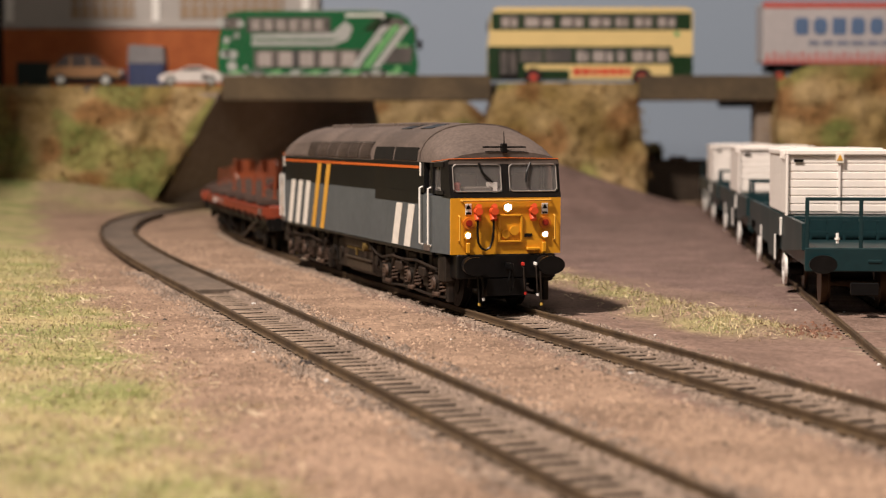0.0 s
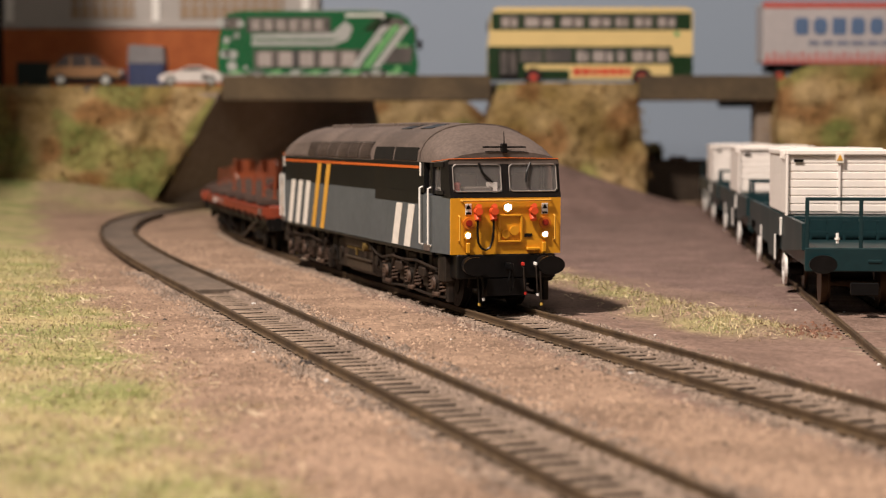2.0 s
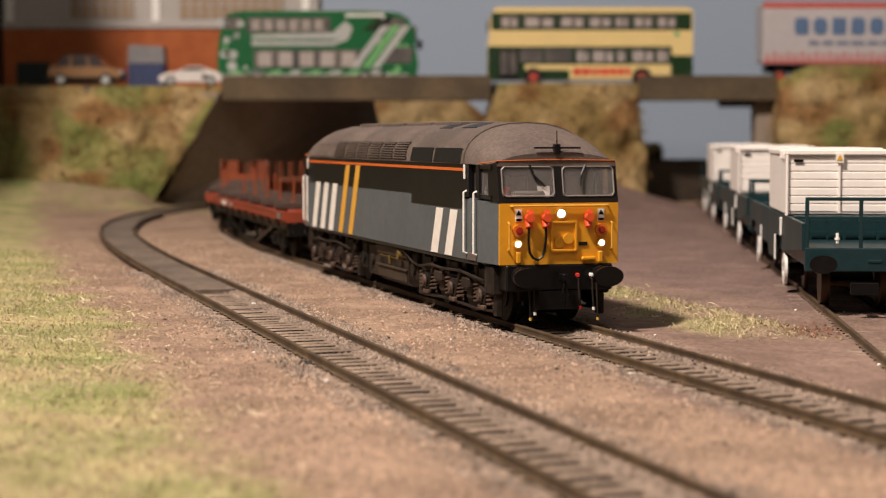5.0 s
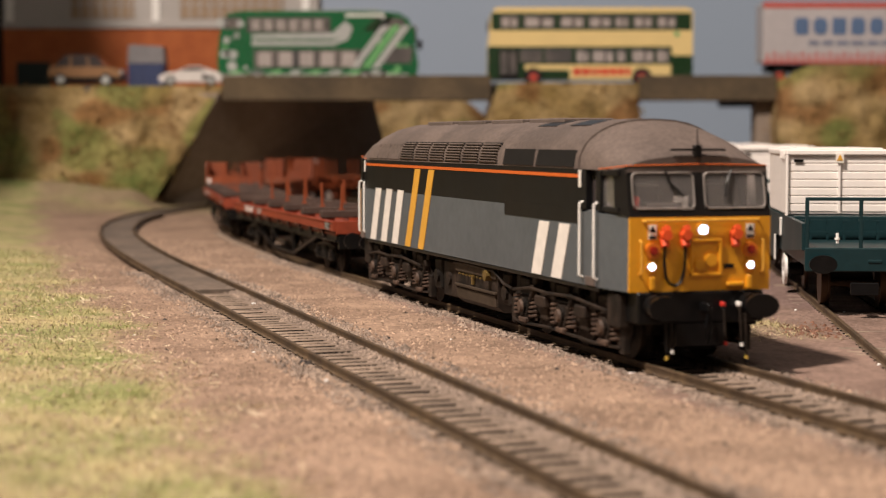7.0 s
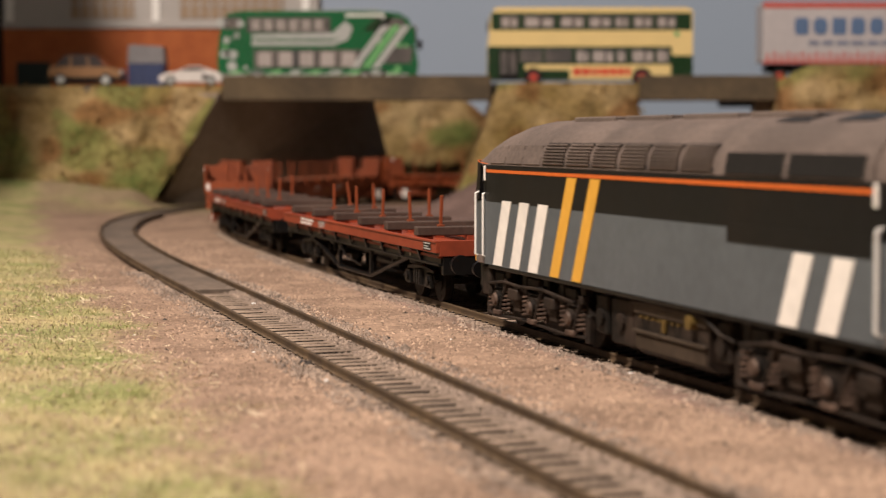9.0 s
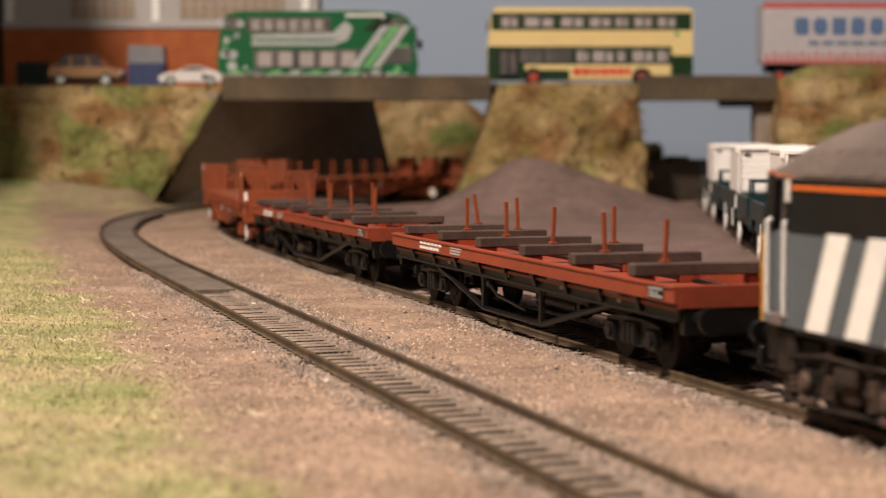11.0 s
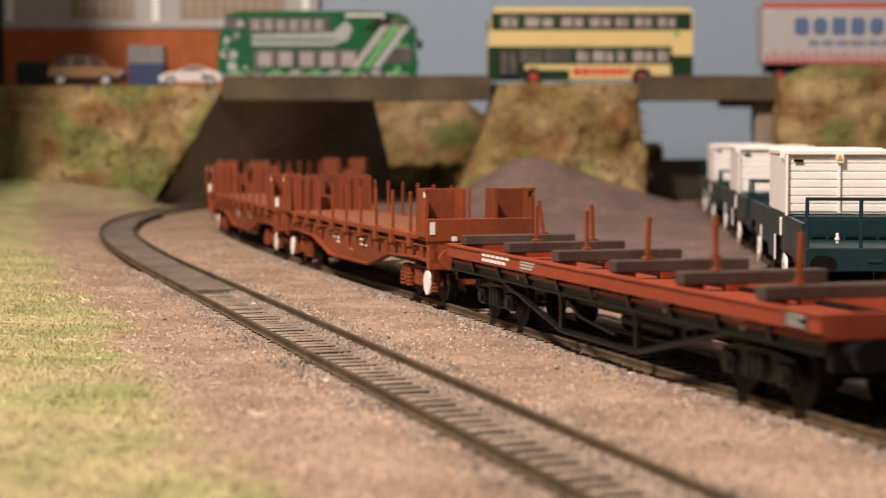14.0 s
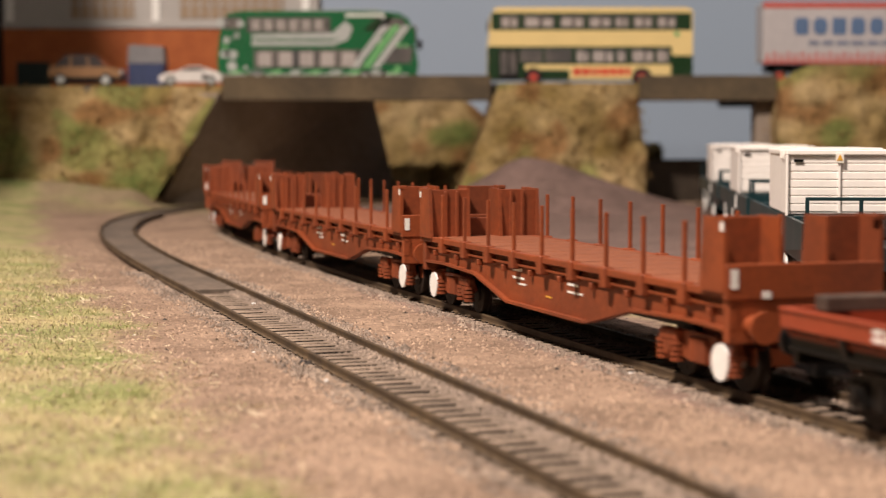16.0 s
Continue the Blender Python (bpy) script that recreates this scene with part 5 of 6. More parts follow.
                for yy in (side * 14.2, side * 15.2):
                    for r in (2.4, 5.3):
                        ring.v += [(r * math.cos(2 * math.pi * k / n), yy, r * math.sin(2 * math.pi * k / n)) for k in range(n)]
                for k in range(n):
                    j = (k + 1) % n
                    ring.f += [(k, j, n + j, n + k), (2 * n + k, 2 * n + j, 3 * n + j, 3 * n + k), (n + k, n + j, 3 * n + j, 3 * n + k), (k, j, 2 * n + j, 2 * n + k)]
                part("wheel_ring", ring, face, ww, "white-painted wheel ring")
                part("wheel_hub", Shape().cyl((0, side * 8.6, 0), (0, side * 14.9, 0), 2.3, 14).cyl((0, side * 13.6, 0), (0, side * 14.3, 0), 5.0, 20), BLACK, ww)
    for x in (48, 168):
        part("bogie_frame", Shape().box(x - 24, x + 24, -7, 7, 6.5, 12, .5), BLACK, w, "black bogie frame")
    return w


SIDING_TURN = math.degrees(math.atan2(1.0, 0.1))
flask = make_flask_wagon()
flask.matrix_basis = pose(siding_x(520) * MM, 0.520, 0, 0, 0, SIDING_TURN)
for y in (752, 984):
    copy_thing(flask, pose(siding_x(y) * MM, y * MM, 0, 0, 0, SIDING_TURN))


# ---- things on the road ----
def road_wheel(parent, x, y0, z, r, hub, side=-1):
    w = part("wheel", Shape().cyl((x, y0, z), (x, y0 + 4, z), r, 20), TYRE, parent, "black rubber wheel", smooth=True)
    part("hub", Shape().cyl((x, y0 - .4, z), (x, y0 + .4, z), r * .62, 16), hub, w, "wheel hub", smooth=True)
    return w


def panel(parent, name, x0, x1, z0, z1, y, t, m, label="", c=0.15):
    """A flat fitting on the near side of a vehicle, t proud of y."""
    return part(name, Shape().box(x0, x1, y - t, y + .3, z0, z1, c), m, parent, label)


def rounded(x0, x1, z0, z1, r, n=5):
    pts = []
    for cx, cz, a0 in ((x1 - r, z1 - r, 0), (x0 + r, z1 - r, 90), (x0 + r, z0 + r, 180), (x1 - r, z0 + r, 270)):
        for k in range(n + 1):
            a = radians(a0 + 90 * k / n)
            pts.append((cx + r * math.cos(a), cz + r * math.sin(a)))
    return pts


def make_cream_bus():
    b = thing("double_decker_bus", "cream and dark green double-decker model bus with red advert", "bus", pose(0, 0, ROAD_Z * MM))
    b.scale = (1, 1, 0.965)
    x0, x1, Y = 36.0, 201.5, 1440.0
    part("body", Shape().prism([(x0 + 3, 4), (x1 - 1, 4), (x1, 8), (x1, 61), (x1 - 3, 63.4), (x0 + 6, 63.4), (x0 + 2.5, 58), (x0 + .6, 36), (x0, 30), (x0, 8)], Y, Y + 34), CREAM, b, "cream bus body")
    part("roof", Shape().prism([(x0 + 6, 61.5), (x1 - 2, 61.5), (x1 - 4, 64), (x0 + 8, 64)], Y + .6, Y + 33.4), CREAM, b, "cream roof")
    upper = panel(b, "window_band", x0 + 3, x1 - 1.2, 45.0, 59.5, Y, .25, GREEN_DARK, "dark green upper window band")
    lower = panel(b, "window_band", x0 + .4, x1 - 17, 16.5, 31.5, Y, .25, GREEN_DARK, "dark green lower window band")
    panel(b, "rear_panel", x1 - 17.5, x1, 6, 24, Y, .3, GREEN_DARK, "dark green rear quarter")
    panel(b, "front_panel", x0 + .2, x0 + 30, 4, 17, Y, .2, GREEN_DARK, "dark green front skirt")
    panel(b, "skirt_line", x0 + 30, x0 + 66, 12.0, 16.4, Y, .2, CREAM, "cream skirt line")
    panel(b, "skirt", x0 + 28, x0 + 66, 4, 12.0, Y, .18, GREEN_DARK, "dark green skirt")
    panel(b, "front_face", x0 - .4, x0 + 4, 8, 30, Y + 1, .2, GREEN_DARK)
    for a, c in ((10, 25), (29, 54), (58, 78), (81, 100), (102, 114), (117, 133), (136, 152)):
        w = panel(b, "window", x0 + a, x0 + c, 47.2, 57.4, Y - .2, .3, BUS_WIN, "tinted upper deck window")
        panel(w, "seat_back", x0 + a + 1.5, x0 + a + (c - a) * .48, 47.8, 55.0, Y - .45, .12, SEAT_LIGHT, "pale seats behind the glass")
        panel(w, "seat_back", x0 + a + (c - a) * .62, x0 + c - 1.5, 47.8, 54.2, Y - .45, .12, SEAT_LIGHT, "pale seats behind the glass")
    for a, c, lit in ((26, 44, 0), (46, 68, 0), (71, 82, 1), (84, 102, 1), (104, 112, 1), (116, 134, 1), (136, 146, 1)):
        w = panel(b, "window", x0 + a, x0 + c, 18.2, 29.6, Y - .2, .3, BUS_WIN, "tinted lower deck window")
        if lit:
            panel(w, "seat_back", x0 + a + 1, x0 + c - (c - a) * .45, 18.6, 27.6, Y - .45, .12, SEAT_LIGHT, "pale seats behind the glass")
            panel(w, "seat_back", x0 + c - (c - a) * .35, x0 + c - 1, 18.6, 26.6, Y - .45, .12, SEAT_LIGHT, "pale seats behind the glass")
    d = panel(b, "door", x0 + 9, x0 + 25, 4, 29, Y - .15, .3, BLACK, "dark folding bus door")
    for q in (10.2, 17.6):
        panel(d, "door_pane", x0 + q, x0 + q + 5.8, 8, 27.5, Y - .4, .2, BUS_WIN)
    panel(b, "advert", x0 + 66, x0 + 146, 5, 16.2, Y, .3, CREAM, "cream advert panel")
    rnd = random.Random(2)
    x = x0 + 69
    while x < x0 + 114:
        w = rnd.uniform(3.2, 6.2)
        panel(b, "advert_bar", x, x + w, 7.4, 13.6, Y - .25, .25, AD_RED, "red advert lettering, unreadable")
        x += w + 1.0
    panel(b, "mark", x1 - 15, x1 - 11, 40, 44, Y, .2, GREEN_PALE)
    for q in (37.0, 124.5):
        part("wheel_arch", Shape().cyl((x0 + q, Y - .35, 6), (x0 + q, Y + 1, 6), 8.0, 24), BLACK, b, smooth=True)
        road_wheel(b, x0 + q, Y - .5, 6.0, 6.0, WHEEL_RED)
    for y in (0, 1):
        part("windscreen", Shape().box(x0 - .4, x0 + 1, Y + 3, Y + 31, 14 + y * 30, 28 + y * 26, .4), BUS_WIN, b, "bus windscreen")
    return b


def make_green_bus():
    b = thing("double_decker_bus", "green and silver streamlined double-decker model bus", "bus", pose(0, 0, ROAD_Z * MM))
    b.scale = (1, 1, 0.95)
    x0, x1, Y = -183.0, -20.0, 1446.0
    prof = [(x0 + 1, 4), (x1 - 6, 4), (x1 - 1, 10), (x1, 18), (x1 - 2.5, 34), (x1 - 3, 46), (x1 - 8, 56), (x1 - 16, 61), (x1 - 40, 62.6), (x0 + 22, 62.4), (x0 + 10, 60.5), (x0 + 4, 55), (x0 + 1.2, 36), (x0, 20)]
    part("body", Shape().prism(prof, Y, Y + 33), GREEN, b, "glossy green bus body")
    part("roof", Shape().prism([(x0 + 40, 61.6), (x1 - 26, 61.8), (x1 - 34, 63.6), (x0 + 54, 63.2)], Y + 1, Y + 32), SILVER, b, "silver roof strip")
    up = panel(b, "window_band", x0 + 24, x0 + 92, 44, 57, Y, .25, BUS_WIN, "tinted upper deck glass")
    lo = panel(b, "window_band", x0 + 30, x0 + 118, 14, 29.5, Y, .25, BUS_WIN, "tinted lower deck glass")
    for k in range(6):
        panel(up, "seat_back", x0 + 28 + k * 10.2, x0 + 35 + k * 10.2, 46.5, 54.5, Y - .2, .25, SEAT_LIGHT, "pale seats behind the glass")
    for k in range(5):
        panel(lo, "seat_back", x0 + 33 + k * 17, x0 + 44 + k * 17, 15.5, 27.5, Y - .2, .25, SEAT_LIGHT, "pale seats behind the glass")
    part("swoosh", Shape().prism([(x0 + 28, 33), (x0 + 94, 33), (x0 + 106, 38), (x0 + 110, 48), (x0 + 104, 54), (x0 + 94, 44), (x0 + 28, 42.5)], Y - .35, Y + .3), SILVER, b, "silver swoosh band")
    for q, m in ((108, SILVER), (117, GREEN_PALE), (125, SILVER)):
        part("diagonal_stripe", Shape().prism([(x0 + q, 14), (x0 + q + 6, 14), (x0 + q + 32, 50), (x0 + q + 25, 50)], Y - .4, Y + .3), m, b, "slanting livery stripe")
    part("diagonal_stripe", Shape().prism([(x0 + 118, 46), (x0 + 130, 58), (x0 + 144, 58), (x0 + 132, 44)], Y - .3, Y + .3), GREEN_DARK, b)
    rnd = random.Random(8)
    for k in range(22):
        x, z = x0 + rnd.uniform(3, 26), rnd.uniform(8, 54)
        if rnd.random() < .35:
            x, z = x0 + rnd.uniform(128, 154), rnd.uniform(10, 56)
        r = rnd.uniform(1.6, 4.2)
        part("livery_spot", Shape().cyl((x, Y - .3, z), (x, Y + .2, z), r, 14), SILVER if rnd.random() < .7 else GREEN_PALE, b, "silver livery spot")
    panel(b, "corner_window", x0 + 4, x0 + 20, 47, 57, Y, .25, BUS_WIN, "dark front corner window")
    part("side_window", Shape().prism([(x1 - 30, 18), (x1 - 6, 18), (x1 - 4, 32), (x1 - 20, 32)], Y - .35, Y + .3), BUS_WIN, b, "dark rear quarter window")
    part("side_window", Shape().prism([(x1 - 36, 46), (x1 - 9, 44), (x1 - 12, 56), (x1 - 28, 56)], Y - .3, Y + .3), BUS_WIN, b, "dark rear upper window")
    part("swoosh_line", Shape().prism([(x0 + 28, 37), (x0 + 92, 36.6), (x0 + 101, 40), (x0 + 92, 38.4), (x0 + 28, 38.8)], Y - .5, Y - .2), GREEN, b, "thin green line through the swoosh")
    panel(b, "window_rail", x0 + 24, x0 + 92, 50.2, 51.0, Y - .3, .3, GREEN_DARK)
    for k in range(9):
        part("skirt_flash", Shape().prism([(x0 + 8 + k * 16, 9.2), (x0 + 18 + k * 16, 9.2), (x0 + 22 + k * 16, 12.4), (x0 + 14 + k * 16, 12.0)], Y - .35, Y + .2), SILVER if k % 2 else GREEN_PALE, b, "pale flash along the skirt")
    panel(b, "skirt", x0 + 4, x1 - 8, 4, 9, Y, .3, SILVER, "silver lower skirt")
    panel(b, "skirt_light", x0 + 36, x0 + 120, 6, 8, Y - .2, .3, GREEN_PALE)
    panel(b, "roof_lamp_strip", x0 + 104, x0 + 136, 57.6, 59.8, Y, .4, WHITE, "pale roof edge strip")
    for q in (33.0, 120.0):
        road_wheel(b, x0 + q, Y - .4, 6.0, 6.0, SILVER)
    part("rear_window", Shape().box(x1 - 5, x1 - 1.4, Y + 4, Y + 29, 36, 50, .5), BUS_WIN, b)
    part("mirror", Shape().box(x1 - 1, x1 + 3, Y + 2, Y + 5, 30, 38, .5), BLACK, b, "black wing mirror")
    return b


def make_trailer():
    t = thing("lorry_trailer", "pale grey curtain-sided lorry trailer with blue lettering blocks and red trim", "trailer", pose(0, 0, ROAD_Z * MM))
    x0, x1, Y = 259.0, 430.0, 1446.0
    part("curtain_body", Shape().box(x0, x1, Y, Y + 33, 18, 66, .5), TRAILER, t, "pale grey curtain side")
    panel(t, "top_rail", x0, x1, 61.5, 66.4, Y, .4, TRAILER_RED, "faded red top rail")
    panel(t, "bottom_rail", x0, x1, 16.8, 19.2, Y, .5, TRAILER_RED, "faded red bottom rail")
    for k in range(30):
        panel(t, "fringe_strip", x0 + 3 + k * 5.6, x0 + 5.4 + k * 5.6, 19, 25 + (k % 2) * 1.4, Y, .25, TRAILER_RED, "", 0)
    for k in range(15):
        panel(t, "curtain_fold", x0 + 5 + k * 11.4, x0 + 5.8 + k * 11.4, 19, 61.5, Y, .3, TRAILER, "", 0)
    # five blue blocks in place of the name
    for k in range(6):
        a = x0 + 25.5 + k * 15.2
        blk = Shape().prism(rounded(a, a + 11.4, 40, 54, (3.0, 5.0, 1.5)[k % 3]), Y - .6, Y + .2)
        part("sign_block", blk, BLUE_SIGN, t, "blue sign block in place of the name")
    rnd = random.Random(5)
    x = x0 + 37
    while x < x0 + 104:
        w = rnd.uniform(5, 11)
        panel(t, "sign_bar", x, x + w, 31.5, 35.5, Y, .5, mat_sign, "grey-blue unreadable small lettering")
        x += w + 2.2
    part("chassis", Shape().box(x0 + 4, x1 - 4, Y + 8, Y + 25, 10, 16.8, .4), BLACK, t, "black trailer chassis")
    for q in (14, 28, 118, 132, 146):
        road_wheel(t, x0 + q, Y + 1, 6.2, 6.2, WHEEL_RED)
    return t


mat_sign = mat("grey_blue_small_print", (0.20, 0.22, 0.30), 0.5)


def make_suv():
    c = thing("suv_car", "bronze-brown off-road model car parked on the bank road", "car", pose(0, 0, 0.092))
    x0, x1, Y = -316.0, -258.0, 1428.0
    part("body", Shape().prism([(x0, 5), (x1 - 1, 5), (x1, 10), (x1 - 1, 14), (x1 - 12, 15.6), (x0 + 2, 15.6), (x0, 13)], Y, Y + 25), CAR_BROWN, c, "bronze-brown car body")
    part("cabin", Shape().prism([(x0 + 3, 15.4), (x1 - 12, 15.4), (x1 - 19, 23.6), (x0 + 20, 24.6), (x0 + 12, 24)], Y + 1.2, Y + 23.8), CAR_GLASS, c, "dark glazed cabin")
    part("roof", Shape().prism([(x0 + 11, 23.6), (x1 - 18, 23.2), (x1 - 21, 25), (x0 + 20, 25.6), (x0 + 14, 25.2)], Y + 1, Y + 24), CAR_GLASS, c, "dark brown roof")
    for q in (17, 31):
        part("door_pillar", Shape().box(x0 + q, x0 + q + 1.4, Y + .9, Y + 1.6, 15, 24), CAR_BROWN, c)
    panel(c, "sill", x0 + 1, x1 - 1, 3.4, 7.4, Y, .3, BLACK, "black sill and wheel arches")
    part("headlight", Shape().box(x1 - 1.5, x1 + .3, Y + 2, Y + 7, 10.4, 13, .3), WHITE, c, "clear headlight")
    part("bumper", Shape().box(x1 - 2, x1 + .8, Y + 1, Y + 24, 5, 8.4, .4), BLACK, c, "black bumper")
    for q in (10, 46):
        road_wheel(c, x0 + q, Y - .4, 5.2, 5.2, SILVER)
    return c


def make_sports_car():
    c = thing("sports_car", "low white sports model car parked beside the green bus", "car", pose(0, 0, 0.0920))
    x0, x1, Y = -226.0, -176.0, 1420.0
    prof = [(x0, 4), (x0 - .4, 8), (x0 + 6, 10.6), (x0 + 14, 11.6), (x0 + 22, 15.4), (x0 + 31, 16), (x0 + 40, 13.4), (x1 - 2, 11), (x1, 7), (x1 - 1, 3.4), (x0 + 2, 3.2)]
    part("body", Shape().prism(prof, Y, Y + 24), CAR_WHITE, c, "pearl white car body", smooth=True)
    part("side_window", Shape().prism([(x0 + 17, 12), (x0 + 23, 14.7), (x0 + 31, 15.2), (x0 + 38, 12.6)], Y - .3, Y + .4), CAR_GLASS, c, "dark side window")
    panel(c, "air_intake", x0 + 34, x0 + 38, 6, 9, Y, .2, BLACK)
    for q in (9, 41):
        road_wheel(c, x0 + q, Y - .3, 4.2, 4.2, SILVER)
    return c


def make_container():
    c = thing("waste_container", "navy blue container with grey lid beside the brick wall", "container", pose(0, 0, 0.092))
    x0, x1, Y = -263.0, -233.0, 1490.0
    part("bin_body", Shape().box(x0, x1, Y, Y + 24, 0, 21, .6), SKIP_BLUE, c, "navy blue bin body")
    for q in range(4):
        part("bin_rib", Shape().box(x0 + 3 + q * 7.6, x0 + 5 + q * 7.6, Y - .8, Y + .2, 1, 20, .2), SKIP_BLUE, c)
    part("lid", Shape().prism([(x0 - .5, 21), (x1 + .5, 21), (x1 - 1, 35), (x0 + 1, 36.5)], Y - .5, Y + 22), GREY_TOP, c, "grey container lid")
    return c


def make_depot():
    d = thing("depot_building", "orange brick depot with pale upper storey and tan windows", "building", pose(0, 0, 0.0915))
    x0, x1, Y = -394.0, -112.0, 1600.0
    part("brick_wall", Shape().box(x0, x1, Y, Y + 60, 0, 57), BRICK, d, "orange brick lower wall")
    part("string_course", Shape().box(x0 - 1, x1 + 1, Y - 2, Y + 61, 57, 63, .5), CARD, d, "pale string course")
    part("upper_wall", Shape().box(x0, x1, Y, Y + 60, 63, 110), CARD, d, "pale card upper wall")
    for a, b in ((60, 118), (158, 252)):
        w = part("window", Shape().box(x0 + a, x0 + b, Y - .8, Y + 1, 66, 92, .3), BLIND, d, "wide tan window")
        for k in range(int((b - a) / 9) + 1):
            part("mullion", Shape().box(x0 + a + k * 9, x0 + a + k * 9 + 1.2, Y - 1.6, Y - .4, 66, 92), CARD, w)
        part("transom", Shape().box(x0 + a, x0 + b, Y - 1.5, Y - .5, 78, 79.2), CARD, w)
    for q in (3, 134, 268):
        part("pilaster", Shape().box(x0 + q, x0 + q + 7, Y - 2.5, Y + .5, 63, 110, .3), WHITE, d, "white upright post")
    part("door", Shape().box(x0 + 12, x0 + 42, Y - 1.4, Y + 1, 0, 27, .3), DARK_GREEN_BOX, d, "dark green roller door")
    for k in range(7):
        part("door_slat", Shape().box(x0 + 13, x0 + 41, Y - 1.9, Y - 1.2, 2 + k * 3.5, 4.8 + k * 3.5, .2), DARK_GREEN_BOX, d)
    return d


make_cream_bus()
make_green_bus()
make_trailer()
make_suv()
make_sports_car()
make_container()
make_depot()


# ---- loose scatter ----
def scatter(name, label, category, material, make):
    s = Shape()
    make(s)
    me = bpy.data.meshes.new(name)
    me.from_pydata((np.array(s.v) * MM).tolist(), [], s.f)
    me.materials.append(material)
    return tagged(new(name, me), label, category, kind="stuff")


def pebble(s, x, y, z, r, rnd, flat=.7):
    a = rnd.uniform(0, 6.28)
    c, d = math.cos(a) * r, math.sin(a) * r
    k = rnd.uniform(.55, 1)
    n = len(s.v)
    s.v += [(x + c, y + d, z), (x - d * k, y + c * k, z + rnd.uniform(-.2, .2) * r), (x - c, y - d, z), (x + d * k, y - c * k, z + rnd.uniform(-.2, .2) * r),
            (x + rnd.uniform(-.3, .3) * r, y + rnd.uniform(-.3, .3) * r, z + r * flat)]
    s.f += [(n, n + 1, n + 4), (n + 1, n + 2, n + 4), (n + 2, n + 3, n + 4), (n + 3, n, n + 4)]


def view_spot(rnd):
    """A random place in the stretch of ground that is seen well."""
    y = 215 + 700 * rnd.random() ** 1.5
    half = 0.26 * y + 12
    return rnd.uniform(-half, half), y


def near_line(x, y):
    return min(line_gap(x, y, SPARSE[0]), line_gap(x, y, SPARSE[1]))


SPARSE = [np.array([p for p in OUTER if -20 < p[1] < 1300]), np.array([p for p in INNER if -20 < p[1] < 1300])]


def grains(s):
    rnd = random.Random(21)
    for _ in range(62000):
        x, y = view_spot(rnd)
        if near_line(x, y) < 12.5:
            continue
        g, yd = zones(x, y)
        if rnd.random() < g * .75 or yd > .5:
            continue
        pebble(s, x, y, height(x, y) - .1, rnd.choice((.25, .3, .35, .45, .55, .75)), rnd, .9)


def yard_grains(s):
    rnd = random.Random(22)
    for _ in range(30000):
        x, y = rnd.uniform(40, 170), rnd.uniform(480, 1250)
        if zones(x, y)[1] < .5:
            continue
        pebble(s, x, y, height(x, y) - .1, rnd.choice((.25, .35, .5)), rnd, .6)


def ballast(s):
    rnd = random.Random(23)
    for line, top in ((OUTER, 700), (INNER, 800)):
        t = along(line)
        idx = [i for i in range(len(line)) if 180 < line[i][1] < top]
        for _ in range(19000):
            i = rnd.choice(idx)
            o = rnd.choice((rnd.uniform(-20, -10.2), rnd.uniform(10.2, 20), rnd.uniform(-8.4, 8) if rnd.random() < .3 else rnd.uniform(-8.6, -3.5)))
            if abs(o) > 16 and rnd.random() < .6:
                continue
            f = rnd.uniform(-2.5, 2.5)
            x, y = line[i] + t[i] * f + np.array((-t[i][1], t[i][0])) * o
            if -2.5 < o < 9 and rnd.random() < .9:
                continue
            r = rnd.choice((.3, .4, .5, .65, .9)) if abs(o) > 9 else rnd.uniform(.35, .8)
            z = -2.6 + .7 * step(-o, 3, 8) if abs(o) < 9 else -2.8 + .8 * step(abs(o), 10, 15)
            pebble(s, x, y, z, r, rnd, .8)


def blades(s):
    rnd = random.Random(24)
    for _ in range(120000):
        pick = rnd.random()
        if pick < .8:
            y = 220 + 620 * rnd.random() ** 1.3
            x = edge_x(y) + 12 - rnd.random() * (.1 * y + 45)
        elif pick < .92:
            y = rnd.uniform(452, 720)
            x = strip_x(y) + rnd.gauss(0, 9)
        else:
            x, y = view_spot(rnd)
        g, _ = zones(x, y)
        if rnd.random() > g * (.35 + .65 * step(noise.noise(Vector((x / 11, y / 11, 5))) + .5 * noise.noise(Vector((x / 4, y / 4, 8))), -.2, .25)) or near_line(x, y) < 15:
            continue
        h, a, l = height(x, y), rnd.uniform(0, 6.28), rnd.uniform(.7, 2.6) * (1.5 if pick >= .8 and pick < .92 else 1)
        dx, dy = math.cos(a) * l * rnd.uniform(.4, 1.2), math.sin(a) * l * rnd.uniform(.4, 1.2)
        w = rnd.uniform(.07, .16)
        n = len(s.v)
        s.v += [(x - dy / l * w, y + dx / l * w, h - .2), (x + dy / l * w, y - dx / l * w, h - .2), (x + dx, y + dy, h + l * rnd.uniform(.25, .9))]
        s.f.append((n, n + 1, n + 2))


scatter("ground_grains", "fine sandy grains over the brown ground", "gravel", GRAIN, grains)
scatter("yard_grains", "fine grey grains over the yard", "gravel", YARD_GRAIN, yard_grains)
scatter("track_ballast", "loose grey-brown ballast stones between the sleepers", "ballast", STONE, ballast)
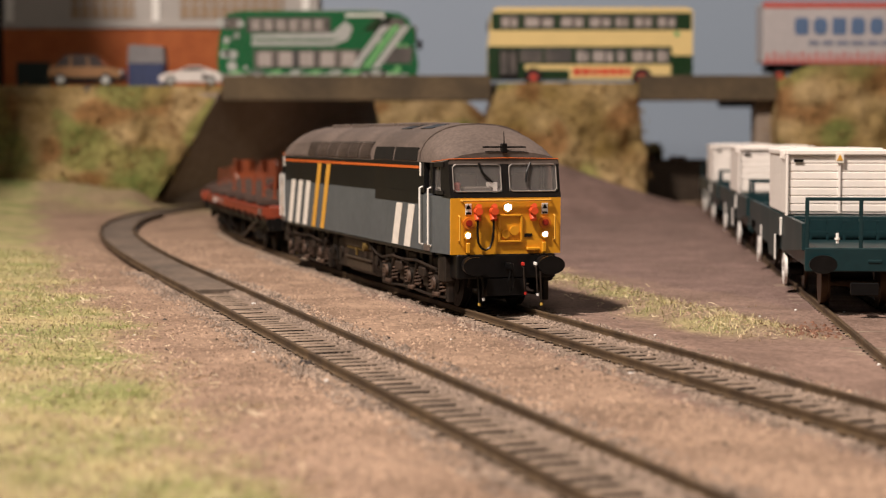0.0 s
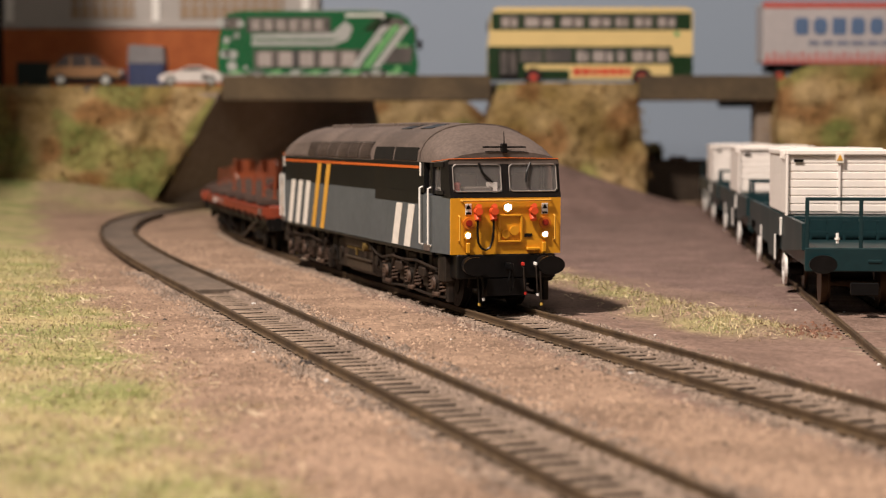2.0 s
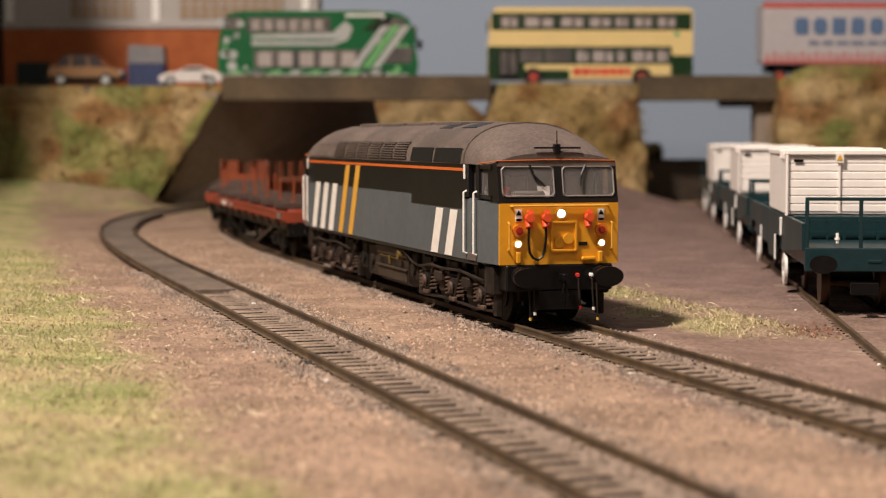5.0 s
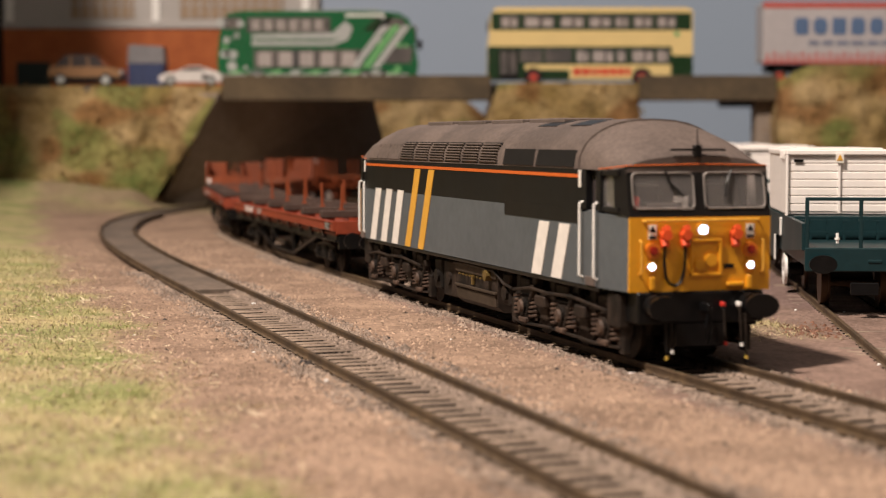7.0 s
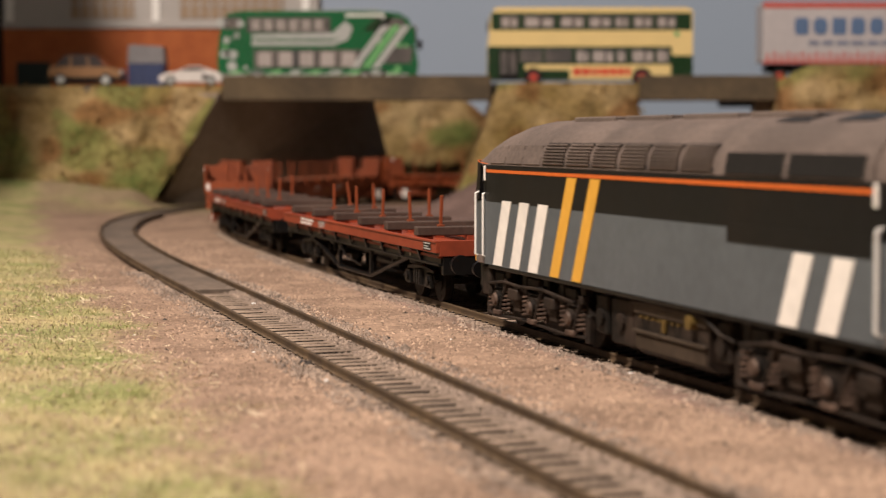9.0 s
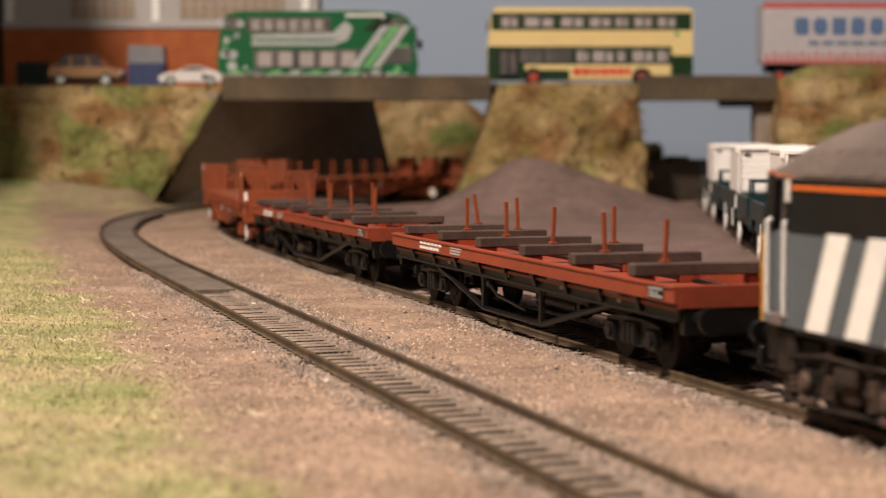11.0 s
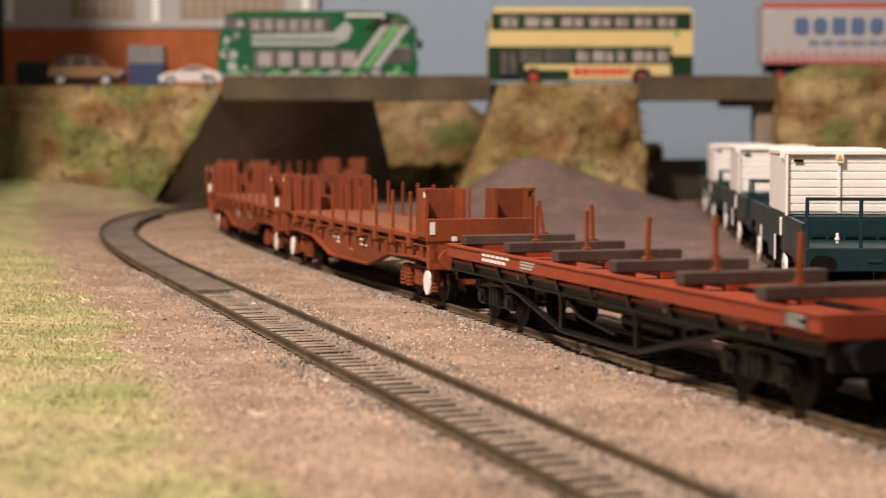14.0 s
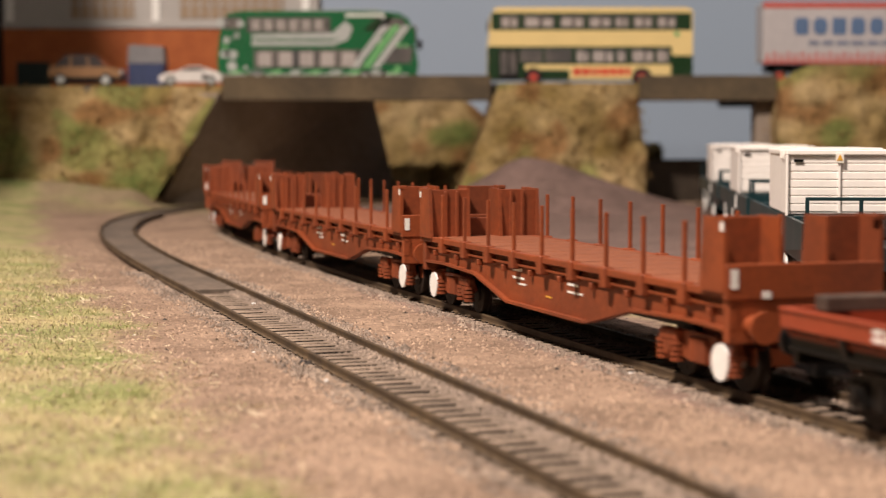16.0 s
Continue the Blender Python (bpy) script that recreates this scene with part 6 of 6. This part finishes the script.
def straw(s):
    rnd = random.Random(31)
    for k in range(1500):
        if k % 7:
            y = 235 + 560 * rnd.random() ** 1.2
            x = edge_x(y) + 10 - abs(rnd.gauss(0, 1)) * (18 + .06 * y)
        else:
            y = rnd.uniform(455, 640)
            x = strip_x(y) + rnd.gauss(0, 9)
        if near_line(x, y) < 15:
            continue
        a, l = rnd.uniform(0, 6.28), rnd.choice((1.0, 1.3, 1.7, 2.2, 3.2))
        bend, w, h = rnd.gauss(0, .35), rnd.uniform(.03, .075), height(x, y) + .5
        n = len(s.v)
        for q in range(4):
            s.v += [(x - math.sin(a) * w, y + math.cos(a) * w, h), (x + math.sin(a) * w, y - math.cos(a) * w, h + .12)]
            x, y, h, a = x + math.cos(a) * l / 3, y + math.sin(a) * l / 3, h + rnd.uniform(-.25, .6), a + bend
        s.f += [(n + 2 * q, n + 2 * q + 1, n + 2 * q + 3, n + 2 * q + 2) for q in range(3)]


def clods(s, x0, y0, sx, sy, count, seed):
    rnd = random.Random(seed)
    for _ in range(count):
        x, y = rnd.gauss(x0, sx), rnd.gauss(y0, sy)
        pebble(s, x, y, height(x, y) - .15, rnd.choice((.4, .5, .7, 1.0)), rnd, .8)


scatter("straw_fibres", "loose pale straw fibres lying on the grass", "straw", STRAW, straw)
scatter("red_clods", "small reddish-brown clods beside the siding", "clods", DEBRIS, lambda s: clods(s, 100, 480, 5, 9, 260, 41))
scatter("leaf_litter", "small dark brown scraps beside the rail", "litter", DARK_CLOD, lambda s: clods(s, -33, 411, 2.0, 2.6, 26, 42))
scatter("dark_clods", "scattered dark specks of earth on the ground", "clods", DARK_CLOD, lambda s: clods(s, 10, 450, 60, 110, 60, 43))
scatter("static_grass", "green and straw-coloured static grass fibres", "grass", BLADE, blades)


def white_stone(x, y, r, seed):
    rnd = random.Random(seed)
    s = Shape()
    bm = bmesh.new()
    bmesh.ops.create_icosphere(bm, subdivisions=1, radius=r)
    bm.verts.index_update()
    s.add([(v.co.x * rnd.uniform(.8, 1.5) + x, v.co.y * rnd.uniform(.7, 1.2) + y, v.co.z * rnd.uniform(.5, .8) + height(x, y) + r * .4) for v in bm.verts], [[v.index for v in f.verts] for f in bm.faces])
    bm.free()
    solid("pebble", s, WHITE, "small white pebble lying on the ground", "pebble", "white pebbles")


for k, (x, y, r) in enumerate(((41.8, 392, .75), (-25.0, 378, .55), (-46, 430, .4), (2, 458, .35), (56, 467, .4), (-60, 560, .6), (107, 537, .5), (121, 534, .5), (100.7, 408, .55), (93, 520, .45), (54, 567, .4), (-82, 470, .4), (16, 520, .35))):
    white_stone(x, y, r, k)


# ---- motion ----
# seconds and the place of the locomotive's middle on the inner line
RUN_T = [0, 2.6, 3.0, 3.5, 4.0, 5.0, 6.0, 6.5, 7.0, 7.5, 8.0, 8.5, 9.0, 10.0, 11.0, 11.5, 12.0, 12.5, 13.0, 13.5, 14.0, 14.5, 15.0, 15.5, 16.0]
RUN_S = [673, 673, 671.5, 665, 656, 629, 593, 568.5, 541, 512, 481.5, 447.5, 411.5, 332, 242, 192, 141, 90, 38, -15, -68, -119, -170, -221, -271]


def run(t):
    """The smooth run of the train, in millimetres."""
    i = max(0, min(len(RUN_T) - 2, int(np.searchsorted(RUN_T, t, "right")) - 1))
    def slope(k):
        if k <= 1 or k >= len(RUN_T) - 1:
            return 0.0 if k <= 1 else (RUN_S[-1] - RUN_S[-2]) / (RUN_T[-1] - RUN_T[-2])
        return (RUN_S[k + 1] - RUN_S[k - 1]) / (RUN_T[k + 1] - RUN_T[k - 1])
    h = RUN_T[i + 1] - RUN_T[i]
    u = clamp((t - RUN_T[i]) / h)
    a, b, m0, m1 = RUN_S[i], RUN_S[i + 1], slope(i) * h, slope(i + 1) * h
    return (2 * u ** 3 - 3 * u * u + 1) * a + (u ** 3 - 2 * u * u + u) * m0 + (3 * u * u - 2 * u ** 3) * b + (u ** 3 - u * u) * m1


def vehicle_pose(s, half):
    a, b = on_line(s - half), on_line(s + half)
    c, d = (a + b) / 2, a - b
    return pose(c[0] * MM, c[1] * MM, 0, 0, 0, math.degrees(math.atan2(d[1], d[0])))


def motions():
    times = [k / 5 for k in range(81)]
    for ob, offset, half in TRAIN:
        walk(ob, [(t, vehicle_pose(run(t) + offset, half)) for t in times])
    for b, x, _, par in BOGIES:
        offset, half = next((o, h) for ob, o, h in TRAIN if ob is par)
        rows = []
        for t in times[::2] + [16.0]:
            s = run(t) + offset
            body = vehicle_pose(s, half)
            p, q = on_line(s - x - 6), on_line(s - x + 6)
            turn = math.degrees(math.atan2(p[1] - q[1], p[0] - q[0]) - body.to_euler().z)
            turn = (turn + 180) % 360 - 180
            rows.append((t, pose(x * MM, 0, 0, 0, 0, turn)))
        walk(b, rows[:-1] if rows[-1][0] == rows[-2][0] else rows)
    spin_times = [k / 15 for k in range(241)]
    for w, r in WHEELS:
        at = w.location.copy()
        walk(w, [(t, Matrix.Translation(at) @ Matrix.Rotation((run(0) - run(t)) / r, 4, "Y")) for t in spin_times])


motions()
